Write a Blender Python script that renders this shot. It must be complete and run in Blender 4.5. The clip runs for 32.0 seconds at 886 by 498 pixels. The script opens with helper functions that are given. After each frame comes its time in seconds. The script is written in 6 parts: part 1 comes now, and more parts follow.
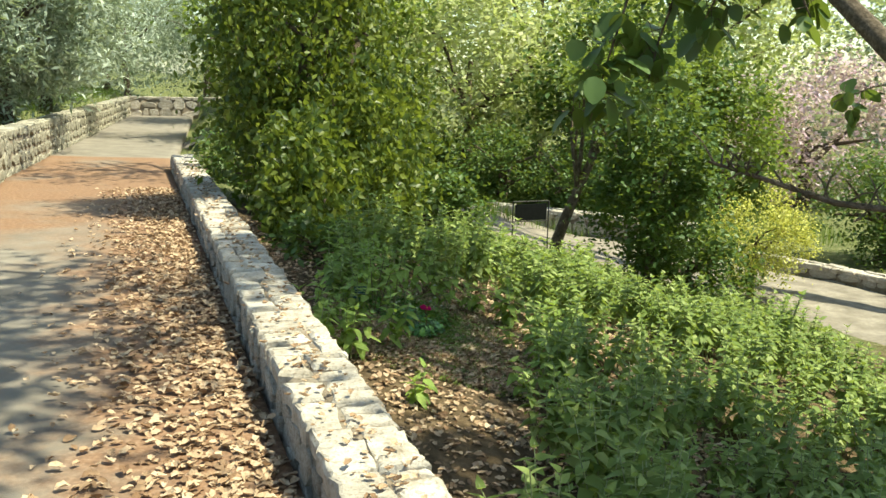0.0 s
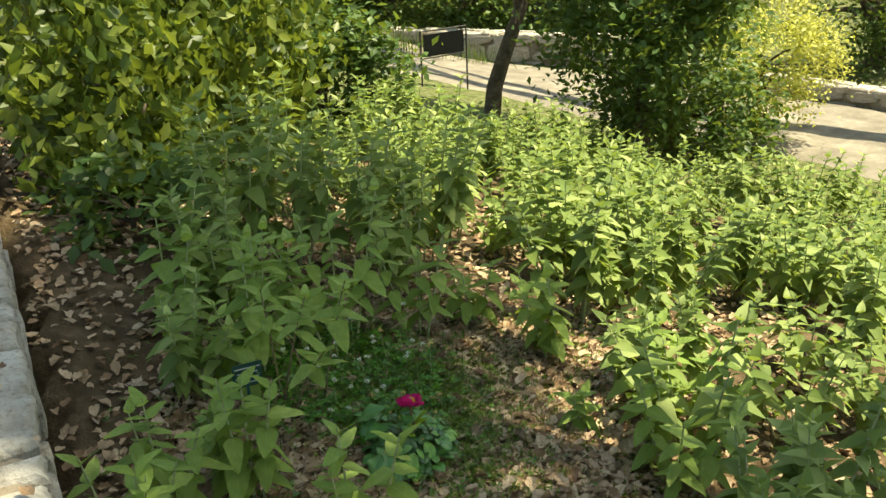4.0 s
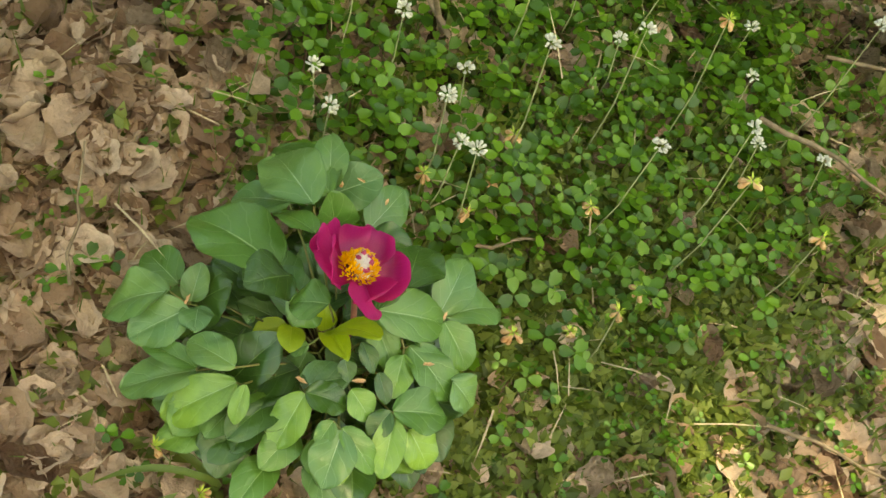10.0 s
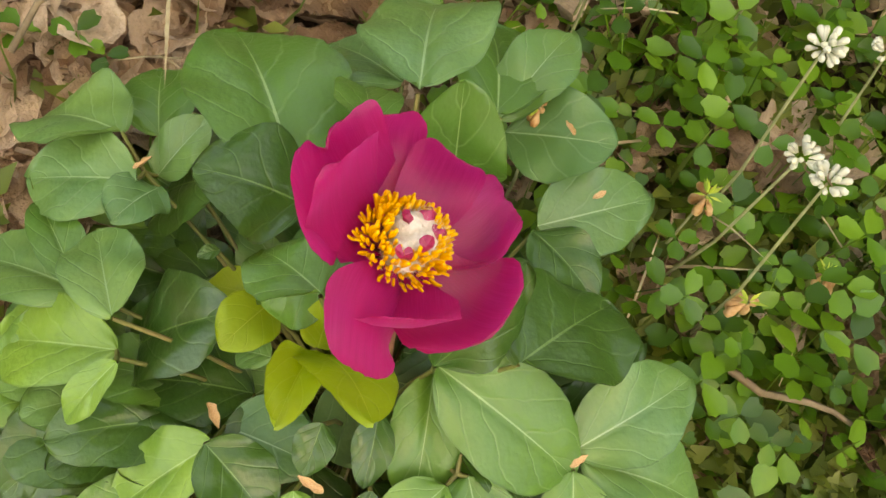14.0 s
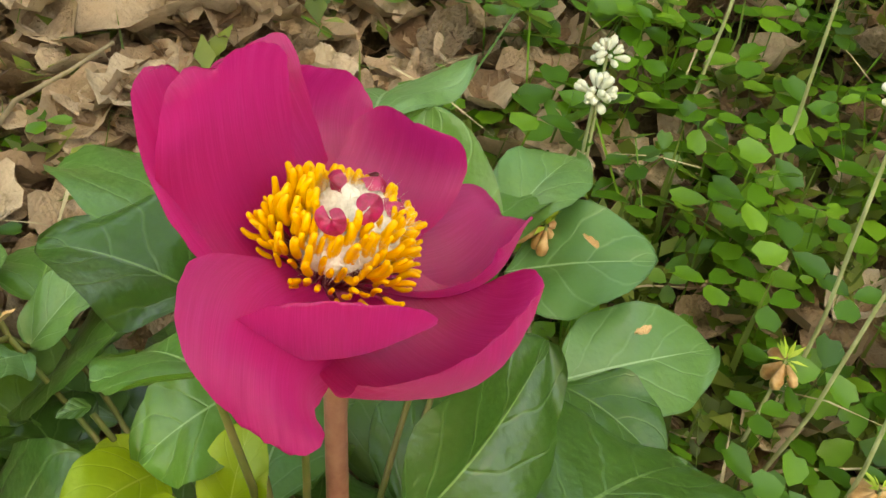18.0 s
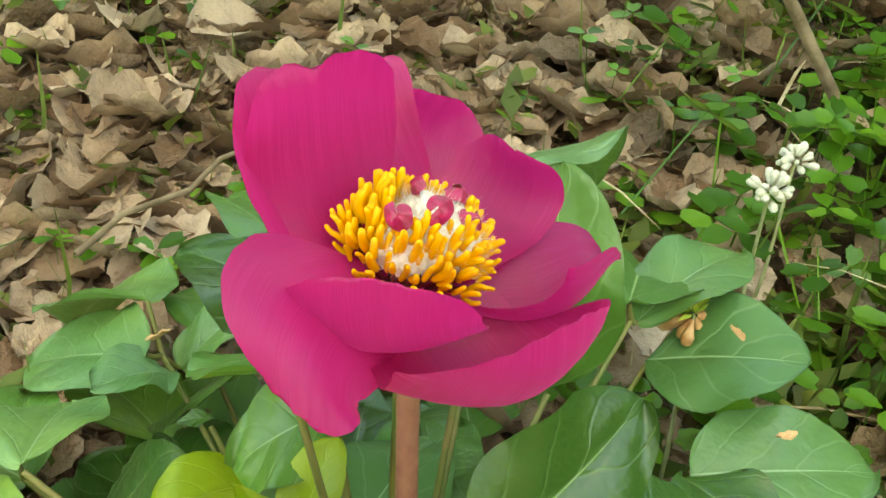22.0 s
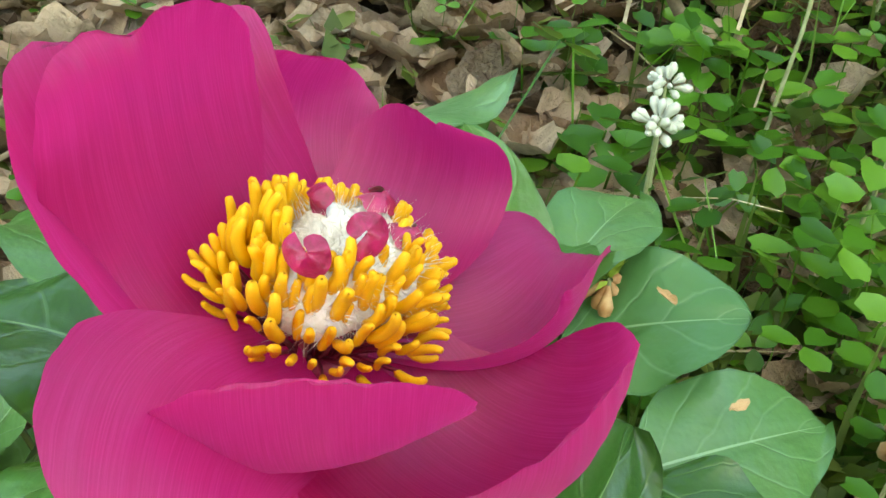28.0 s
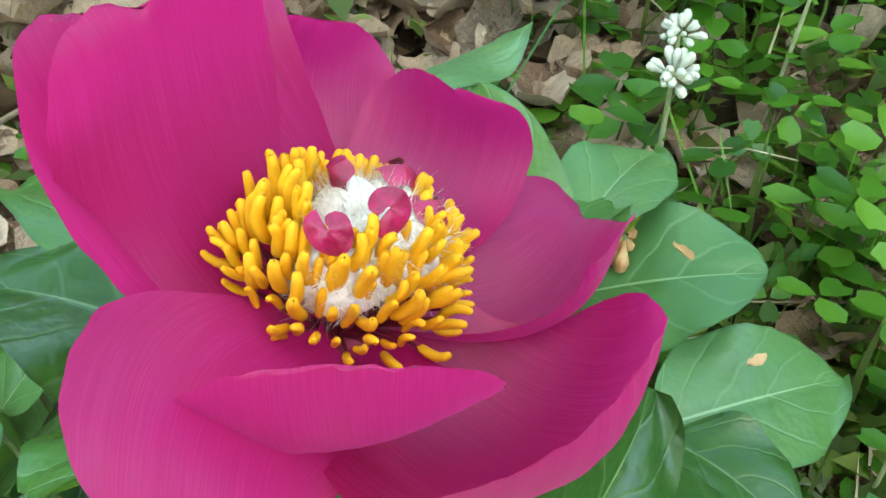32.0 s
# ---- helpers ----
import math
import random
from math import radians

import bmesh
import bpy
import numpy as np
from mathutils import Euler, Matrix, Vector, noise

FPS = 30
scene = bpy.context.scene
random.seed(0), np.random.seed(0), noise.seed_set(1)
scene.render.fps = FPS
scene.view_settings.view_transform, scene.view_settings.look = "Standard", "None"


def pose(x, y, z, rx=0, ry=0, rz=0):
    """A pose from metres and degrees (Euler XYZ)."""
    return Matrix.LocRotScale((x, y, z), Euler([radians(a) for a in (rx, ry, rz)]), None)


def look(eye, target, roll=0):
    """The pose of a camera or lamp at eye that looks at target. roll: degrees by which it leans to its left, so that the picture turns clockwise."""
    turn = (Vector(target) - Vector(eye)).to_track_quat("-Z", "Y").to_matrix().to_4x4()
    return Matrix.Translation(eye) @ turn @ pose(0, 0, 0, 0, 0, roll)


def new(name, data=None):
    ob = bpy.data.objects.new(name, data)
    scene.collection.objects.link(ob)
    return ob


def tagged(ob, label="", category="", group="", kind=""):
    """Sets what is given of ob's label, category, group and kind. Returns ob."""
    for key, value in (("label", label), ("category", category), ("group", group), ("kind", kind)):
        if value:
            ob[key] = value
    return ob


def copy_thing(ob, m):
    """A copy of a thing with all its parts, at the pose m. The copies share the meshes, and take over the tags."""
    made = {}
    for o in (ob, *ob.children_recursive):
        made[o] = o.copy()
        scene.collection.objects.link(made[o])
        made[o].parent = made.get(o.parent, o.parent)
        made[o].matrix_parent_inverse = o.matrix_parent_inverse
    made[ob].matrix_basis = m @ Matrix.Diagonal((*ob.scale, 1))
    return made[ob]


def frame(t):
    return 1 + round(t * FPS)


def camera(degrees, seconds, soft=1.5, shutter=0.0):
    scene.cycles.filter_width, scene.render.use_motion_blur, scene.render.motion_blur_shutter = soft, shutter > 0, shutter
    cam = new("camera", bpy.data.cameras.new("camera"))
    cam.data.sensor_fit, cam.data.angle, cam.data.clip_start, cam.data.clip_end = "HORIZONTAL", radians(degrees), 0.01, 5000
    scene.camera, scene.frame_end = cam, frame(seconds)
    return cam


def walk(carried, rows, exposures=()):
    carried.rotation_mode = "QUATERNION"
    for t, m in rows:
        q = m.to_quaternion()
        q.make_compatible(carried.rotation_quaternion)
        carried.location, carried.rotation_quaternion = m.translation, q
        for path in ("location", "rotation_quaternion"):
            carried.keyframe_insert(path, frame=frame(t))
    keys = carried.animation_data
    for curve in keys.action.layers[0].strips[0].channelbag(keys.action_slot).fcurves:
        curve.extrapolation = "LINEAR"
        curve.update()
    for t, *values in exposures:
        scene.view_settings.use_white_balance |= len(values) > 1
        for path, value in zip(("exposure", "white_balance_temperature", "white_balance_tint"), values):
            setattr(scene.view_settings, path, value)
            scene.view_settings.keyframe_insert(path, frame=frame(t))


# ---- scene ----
cam = camera(49.00, 32.0)

PATH = [
    (0, (0.0006, -0.0490, 1.6507), (0.0006, 1.9217, 1.3095), 1.33),
    (0.5, (-0.1301, 0.5336, 1.6618), (-0.1202, 2.5012, 1.3037), 1.39),
    (1, (-0.2737, 1.1475, 1.6263), (-0.2476, 3.1050, 1.2170), 1.24),
    (1.5, (-0.4415, 1.8460, 1.5730), (-0.3175, 3.7826, 1.0890), 0.45),
    (2, (-0.5216, 2.5431, 1.5420), (-0.3184, 4.4614, 1.0140), 0.74),
    (2.5, (-0.5806, 3.1852, 1.5271), (-0.3599, 5.0932, 0.9697), -0.18),
    (3, (-0.5751, 3.7074, 1.5540), (-0.3464, 5.5989, 0.9457), -1.35),
    (3.5, (-0.4822, 4.1165, 1.6095), (-0.2346, 5.9674, 0.8936), -2.75),
    (5.5, (-0.2282, 5.1288, 1.0627), (0.0904, 6.9591, 0.3222), -0.06),
    (6, (-0.2387, 5.2920, 1.0282), (0.0942, 7.0845, 0.2058), 0.25),
    (6.5, (-0.2474, 5.5433, 0.9874), (0.0996, 7.2882, 0.0737), 0.04),
    (7, (-0.2099, 5.8356, 0.9321), (0.1256, 7.4823, -0.1523), 0.14),
    (7.5, (-0.1891, 6.0722, 0.9010), (0.1635, 7.6769, -0.2394), 3.23),
    (8, (-0.1526, 6.3624, 0.8778), (0.1287, 7.9420, -0.3161), 5.84),
    (8.5, (-0.1082, 6.4888, 0.8509), (-0.0723, 8.0214, -0.4336), 6.28),
    (9, (0.0104, 6.6354, 0.7386), (-0.3222, 7.9833, -0.7011), 8.97),
    (9.5, (0.1484, 6.7766, 0.7271), (-0.4298, 7.8604, -0.8512), 14.39),
    (10, (0.1443, 6.8671, 0.6419), (-0.4284, 7.8227, -1.0190), 24.72),
    (10.5, (0.1013, 6.9572, 0.5780), (-0.4595, 7.6747, -1.2027), 28.99),
    (11, (0.0818, 6.9936, 0.5096), (-0.4349, 7.6534, -1.3064), 37.84),
    (11.5, (0.0770, 7.0524, 0.4383), (-0.4653, 7.6150, -1.4027), 39.27),
    (12, (0.0744, 7.0973, 0.3762), (-0.5662, 7.6068, -1.4486), 35.31),
    (12.5, (0.0641, 7.1295, 0.2939), (-0.6906, 7.5941, -1.4991), 31.78),
    (13, (0.0457, 7.1444, 0.2463), (-0.7647, 7.5827, -1.5288), 29.51),
    (13.5, (0.0323, 7.1503, 0.2278), (-0.8552, 7.5567, -1.5179), 25.17),
    (14, (0.0319, 7.1486, 0.2261), (-0.8778, 7.5310, -1.5135), 22.77),
    (14.5, (0.0339, 7.1466, 0.2257), (-0.8721, 7.5157, -1.5186), 22.09),
    (16.5, (0.0309, 7.1657, 0.1633), (-1.0448, 7.5173, -1.4857), 18.06),
    (17, (0.0204, 7.1666, 0.1060), (-1.2243, 7.5212, -1.4188), 13.48),
    (17.5, (0.0254, 7.1710, 0.0765), (-1.3851, 7.5797, -1.2812), 12.25),
    (18, (0.0355, 7.1886, 0.0584), (-1.5124, 7.5093, -1.1669), 9.72),
    (18.5, (0.0380, 7.1926, 0.0434), (-1.5463, 7.4777, -1.1435), 9.95),
    (19, (0.0323, 7.1932, 0.0347), (-1.5655, 7.4554, -1.1393), 9.76),
    (19.5, (0.0373, 7.1866, 0.0370), (-1.5716, 7.4277, -1.1264), 9.19),
    (20, (0.0375, 7.1863, 0.0344), (-1.5962, 7.4154, -1.0964), 9.20),
    (20.5, (0.0434, 7.1936, 0.0360), (-1.6080, 7.3924, -1.0745), 8.87),
    (21, (0.0506, 7.2108, 0.0377), (-1.6422, 7.2675, -1.0258), 9.31),
    (21.5, (0.0497, 7.2184, 0.0411), (-1.6414, 7.1055, -1.0208), 7.07),
    (22, (0.0489, 7.2222, 0.0414), (-1.6447, 7.0536, -1.0090), 6.30),
    (22.5, (0.0512, 7.2273, 0.0418), (-1.6464, 7.0433, -0.9994), 6.16),
    (23, (0.0544, 7.2280, 0.0397), (-1.6475, 7.0180, -0.9896), 5.74),
    (23.5, (0.0546, 7.2273, 0.0347), (-1.6503, 6.9988, -0.9856), 5.26),
    (24, (0.0562, 7.2285, 0.0345), (-1.6623, 7.0304, -0.9693), 5.51),
    (24.5, (0.0494, 7.2157, 0.0268), (-1.6900, 7.0708, -0.9497), 5.69),
    (25, (0.0345, 7.2015, 0.0140), (-1.7185, 7.0922, -0.9426), 6.03),
    (25.5, (0.0237, 7.1996, 0.0037), (-1.7481, 7.1520, -0.9228), 4.99),
    (26, (0.0042, 7.1996, -0.0013), (-1.7714, 7.3888, -0.9020), 7.96),
    (26.5, (-0.0098, 7.1977, 0.0027), (-1.7531, 7.4561, -0.9429), 8.22),
    (28.5, (-0.0135, 7.2000, 0.0163), (-1.6441, 7.4182, -1.1211), 5.09),
    (29, (-0.0159, 7.1995, 0.0156), (-1.6366, 7.4174, -1.1358), 5.28),
    (29.5, (-0.0177, 7.2004, 0.0155), (-1.6130, 7.4162, -1.1713), 5.18),
    (30, (-0.0170, 7.1993, 0.0160), (-1.6098, 7.4198, -1.1733), 5.33),
    (30.5, (-0.0167, 7.1986, 0.0153), (-1.6073, 7.4177, -1.1771), 5.20),
    (31, (-0.0169, 7.1983, 0.0158), (-1.6038, 7.4184, -1.1815), 5.35),
    (31.5, (-0.0173, 7.1982, 0.0152), (-1.6058, 7.4121, -1.1811), 4.79),
    (32, (-0.0167, 7.1978, 0.0168), (-1.6024, 7.4159, -1.1823), 4.70),
]
walk(cam, [(t, look(eye, target, roll)) for t, eye, target, roll in PATH],
     [(0, 1.2, 7500, -9), (1, 1.15, 7500, -9), (2, 1.27, 7800, -9), (3.5, 1.42, 8400, -7), (6, 1.5, 9800, -6), (7, 1.65, 10400, -8), (8, 2.1, 13000, -9), (9, 2.42, 16500, -4), (10, 2.85, 13200, 6), (12, 3.05, 12400, 12), (14, 3.07, 13700, 17), (17, 3.1, 14000, 9), (20, 3.35, 12000, 1), (23, 3.4, 11300, -3), (26, 3.38, 10300, -3), (29, 3.33, 8100, -4), (32, 3.37, 7600, -4)])

# ---------- world, sun, exposure ----------
world = bpy.data.worlds.new("sky")
scene.world = world
world.use_nodes = True
wn = world.node_tree
sky = wn.nodes.new("ShaderNodeTexSky")
sky.sky_type = "NISHITA"
sky.sun_disc = False
SUN_EL, SUN_AZ = radians(62), radians(95)      # azimuth clockwise from +y
sky.sun_elevation, sky.sun_rotation = SUN_EL, SUN_AZ
wn.links.new(sky.outputs[0], wn.nodes["Background"].inputs[0])
wn.nodes["Background"].inputs[1].default_value = 0.13
SUN_DIR = Vector((math.sin(SUN_AZ) * math.cos(SUN_EL), math.cos(SUN_AZ) * math.cos(SUN_EL), math.sin(SUN_EL)))
sun_data = bpy.data.lights.new("sun", "SUN")
sun_data.energy, sun_data.angle, sun_data.color = 4.6, radians(0.7), (1.0, 0.95, 0.86)
sun = new("sun", sun_data)
sun.matrix_world = look((20, 20, 30), tuple(Vector((20, 20, 30)) - SUN_DIR))
rng = np.random.default_rng(11)


# ---------- materials ----------
def base_mat(name, rough=0.6, spec=0.3):
    m = bpy.data.materials.new(name)
    m.use_nodes = True
    nt = m.node_tree
    p = nt.nodes["Principled BSDF"]
    p.inputs["Roughness"].default_value = rough
    p.inputs["Specular IOR Level"].default_value = spec
    return m, nt, p


def node(nt, kind, **props):
    n = nt.nodes.new(kind)
    for k, v in props.items():
        n.inputs[k].default_value = v
    return n


def ramp(nt, fac, stops):
    r = nt.nodes.new("ShaderNodeValToRGB")
    e = r.color_ramp.elements
    while len(e) < len(stops):
        e.new(0.5)
    for el, (pos, col) in zip(e, stops):
        el.position, el.color = pos, (*col, 1)
    nt.links.new(fac, r.inputs[0])
    return r.outputs[0]


def mixc(nt, fac, a, b, mode="MIX"):
    n = nt.nodes.new("ShaderNodeMix")
    n.data_type, n.blend_type = "RGBA", mode
    for sock, v in ((n.inputs[0], fac), (n.inputs[6], a), (n.inputs[7], b)):
        if isinstance(v, bpy.types.NodeSocket):
            nt.links.new(v, sock)
        elif isinstance(v, tuple):
            sock.default_value = (*v, 1)
        else:
            sock.default_value = v
    return n.outputs[2]


def mathn(nt, op, a, b=0.0):
    n = nt.nodes.new("ShaderNodeMath")
    n.operation = op
    for sock, v in ((n.inputs[0], a), (n.inputs[1], b)):
        if isinstance(v, bpy.types.NodeSocket):
            nt.links.new(v, sock)
        else:
            sock.default_value = v
    return n.outputs[0]


def noise_fac(nt, scale, detail=4.0, coord="Object", rough=0.6):
    tc = nt.nodes.new("ShaderNodeTexCoord")
    n = node(nt, "ShaderNodeTexNoise", Scale=scale, Detail=detail, Roughness=rough)
    nt.links.new(tc.outputs[coord], n.inputs["Vector"])
    return n.outputs["Fac"]


def bump(nt, p, height, strength=0.3, dist=0.01):
    b = node(nt, "ShaderNodeBump", Strength=strength, Distance=dist)
    nt.links.new(height, b.inputs["Height"])
    nt.links.new(b.outputs[0], p.inputs["Normal"])


def see_through(nt, p, col, amount):
    """Lets some light pass through a thin leaf or petal."""
    t = nt.nodes.new("ShaderNodeBsdfTranslucent")
    mx = nt.nodes.new("ShaderNodeMixShader")
    mx.inputs[0].default_value = amount
    nt.links.new(col, t.inputs[0])
    nt.links.new(p.outputs[0], mx.inputs[1])
    nt.links.new(t.outputs[0], mx.inputs[2])
    nt.links.new(mx.outputs[0], nt.nodes["Material Output"].inputs[0])


def foliage(name, dark, mid, light, rough=0.5, through_light=0.35, island=True, grain=60):
    m, nt, p = base_mat(name, rough, 0.35)
    if island:
        r = nt.nodes.new("ShaderNodeNewGeometry").outputs["Random Per Island"]
    else:
        r = nt.nodes.new("ShaderNodeObjectInfo").outputs["Random"]
    col = ramp(nt, r, [(0.0, dark), (0.5, mid), (1.0, light)])
    n = noise_fac(nt, grain, 3)
    col = mixc(nt, mathn(nt, "MULTIPLY", n, 0.35), col, tuple(c * 0.55 for c in mid))
    nt.links.new(col, p.inputs["Base Color"])
    see_through(nt, p, mixc(nt, 0.35, col, (0.55, 0.65, 0.08)), through_light)
    return m


def veined(name, dark, light, tones, rough=0.42, side=9.0, through_light=0.25, grain=1.0, pucker=0.0):
    """A broad leaf with midrib and side veins along its own UV."""
    m, nt, p = base_mat(name, rough, 0.5)
    uv = nt.nodes.new("ShaderNodeUVMap")
    sep = nt.nodes.new("ShaderNodeSeparateXYZ")
    nt.links.new(uv.outputs[0], sep.inputs[0])
    au = mathn(nt, "ABSOLUTE", sep.outputs[0])
    rib = mathn(nt, "LESS_THAN", mathn(nt, "ADD", au, mathn(nt, "MULTIPLY", sep.outputs[1], 0.022)), 0.026)
    k = mathn(nt, "SUBTRACT", mathn(nt, "MULTIPLY", sep.outputs[1], side), mathn(nt, "MULTIPLY", au, side * 0.42))
    wob = noise_fac(nt, 40 * grain, 2)
    k = mathn(nt, "ADD", k, mathn(nt, "MULTIPLY", wob, 0.9))
    saw = mathn(nt, "ABSOLUTE", mathn(nt, "SUBTRACT", mathn(nt, "FRACT", k), 0.5))
    vein = mathn(nt, "MAXIMUM", mathn(nt, "SUBTRACT", 1.0, mathn(nt, "MULTIPLY", saw, 15.0)), 0.0)
    veins = mathn(nt, "MAXIMUM", rib, mathn(nt, "MULTIPLY", vein, 0.26))
    r = nt.nodes.new("ShaderNodeObjectInfo").outputs["Random"]
    col = ramp(nt, r, tones)
    n1 = noise_fac(nt, 28 * grain, 4)
    n2 = noise_fac(nt, 300 * grain, 3)
    n3 = noise_fac(nt, 75 * grain, 3)
    col = mixc(nt, ramp(nt, n1, [(0.35, (0, 0, 0)), (0.68, (0.75, 0.75, 0.75))]), col, dark)
    col = mixc(nt, mathn(nt, "MULTIPLY", veins, 0.62), col, light)
    edge = mathn(nt, "MULTIPLY", mathn(nt, "GREATER_THAN", au, 0.965), 0.35)
    col = mixc(nt, edge, col, tuple(c * 0.5 for c in dark))
    nt.links.new(col, p.inputs["Base Color"])
    h = mathn(nt, "SUBTRACT", mathn(nt, "ADD", mathn(nt, "MULTIPLY", n2, 0.15), mathn(nt, "ADD", n1, mathn(nt, "MULTIPLY", n3, 0.6))), mathn(nt, "MULTIPLY", veins, 0.5))
    h = mathn(nt, "ADD", h, mathn(nt, "MULTIPLY", saw, pucker))
    bump(nt, p, h, 0.4, 0.003 / grain)
    see_through(nt, p, mixc(nt, 0.4, col, (0.5, 0.62, 0.06)), through_light)
    return m


def dry_leaf_mat(name, dark, mid, light, island=True):
    """A dry, blotched, crinkled leaf."""
    m, nt, p = base_mat(name, 0.75, 0.25)
    if island:
        r = nt.nodes.new("ShaderNodeNewGeometry").outputs["Random Per Island"]
    else:
        r = nt.nodes.new("ShaderNodeObjectInfo").outputs["Random"]
    col = ramp(nt, r, [(0.0, dark), (0.35, mid), (0.8, light), (1.0, tuple(c * 0.85 for c in mid))])
    n1, n2 = noise_fac(nt, 70, 5), noise_fac(nt, 420, 4)
    if not island:
        n1, n2 = noise_fac(nt, 3.2, 5), noise_fac(nt, 16, 4)
    col = mixc(nt, ramp(nt, n1, [(0.46, (0, 0, 0)), (0.70, (0.6, 0.6, 0.6))]), col, tuple(c * 0.55 for c in mid))
    col = mixc(nt, mathn(nt, "MULTIPLY", n2, 0.30), col, (0.18, 0.10, 0.065))
    nt.links.new(col, p.inputs["Base Color"])
    bump(nt, p, mathn(nt, "ADD", n1, mathn(nt, "MULTIPLY", n2, 0.5)), 0.9, 0.006 if island else 0.15)
    see_through(nt, p, col, 0.12)
    return m


def rocky(name, a, b, c, scale=7.0, rough=0.9, strength=0.6, dist=0.02, spots=(0.05, 0.05, 0.04), per_object=0.5):
    m, nt, p = base_mat(name, rough, 0.2)
    n1 = noise_fac(nt, scale, 6, rough=0.65)
    n2 = noise_fac(nt, scale * 9, 5)
    col = ramp(nt, n1, [(0.3, a), (0.5, b), (0.7, c)])
    r = nt.nodes.new("ShaderNodeObjectInfo").outputs["Random"]
    col = mixc(nt, mathn(nt, "MULTIPLY", r, per_object), col, tuple(x * 0.55 for x in b))
    speck = ramp(nt, n2, [(0.52, (0, 0, 0)), (0.66, (1, 1, 1))])
    col = mixc(nt, mathn(nt, "MULTIPLY", speck, 0.55), col, spots)
    nt.links.new(col, p.inputs["Base Color"])
    bump(nt, p, mathn(nt, "ADD", n1, mathn(nt, "MULTIPLY", n2, 0.5)), strength, dist)
    return m


def plain(name, a, b, rough=0.6, scale=40.0, spec=0.3, strength=0.2, dist=0.003, metal=0.0):
    m, nt, p = base_mat(name, rough, spec)
    n = noise_fac(nt, scale, 4)
    nt.links.new(ramp(nt, n, [(0.35, a), (0.65, b)]), p.inputs["Base Color"])
    p.inputs["Metallic"].default_value = metal
    bump(nt, p, n, strength, dist)
    return m


M_LIMESTONE = rocky("limestone", (0.24, 0.20, 0.155), (0.46, 0.41, 0.36), (0.64, 0.59, 0.54), 6, strength=1.0, dist=0.02, spots=(0.16, 0.115, 0.075))
M_MORTAR = rocky("mortar", (0.12, 0.085, 0.06), (0.25, 0.20, 0.155), (0.42, 0.37, 0.31), 5, strength=0.9, spots=(0.06, 0.05, 0.03))
M_STONE_DARK = rocky("field_stone", (0.16, 0.14, 0.11), (0.32, 0.29, 0.23), (0.50, 0.46, 0.38), 5, spots=(0.05, 0.05, 0.03))


def ground_mat():
    m, nt, p = base_mat("garden_soil_and_grass", 0.95, 0.15)
    tc = nt.nodes.new("ShaderNodeTexCoord")
    sep = nt.nodes.new("ShaderNodeSeparateXYZ")
    nt.links.new(tc.outputs["Object"], sep.inputs[0])
    n1, n2, n3 = noise_fac(nt, 1.1, 5), noise_fac(nt, 11, 6), noise_fac(nt, 90, 4)
    earth = ramp(nt, n2, [(0.3, (0.055, 0.035, 0.02)), (0.5, (0.11, 0.072, 0.042)), (0.7, (0.20, 0.14, 0.09))])
    green = ramp(nt, n2, [(0.3, (0.06, 0.085, 0.025)), (0.5, (0.13, 0.155, 0.055)), (0.7, (0.25, 0.25, 0.13))])
    far = mathn(nt, "MAXIMUM", mathn(nt, "SUBTRACT", sep.outputs[1], 11.0), mathn(nt, "SUBTRACT", mathn(nt, "MULTIPLY", sep.outputs[0], -1.0), 5.5))
    mask = mathn(nt, "ADD", mathn(nt, "MULTIPLY", far, 0.5), mathn(nt, "MULTIPLY", mathn(nt, "SUBTRACT", n1, 0.55), 3.0))
    mask = mathn(nt, "MINIMUM", mathn(nt, "MAXIMUM", mask, 0.0), 0.9)
    col = mixc(nt, mask, earth, green)
    col = mixc(nt, mathn(nt, "MULTIPLY", n3, 0.5), col, (0.06, 0.05, 0.03))
    nt.links.new(col, p.inputs["Base Color"])
    bump(nt, p, mathn(nt, "ADD", n2, n3), 0.8, 0.02)
    return m


M_GROUND = ground_mat()


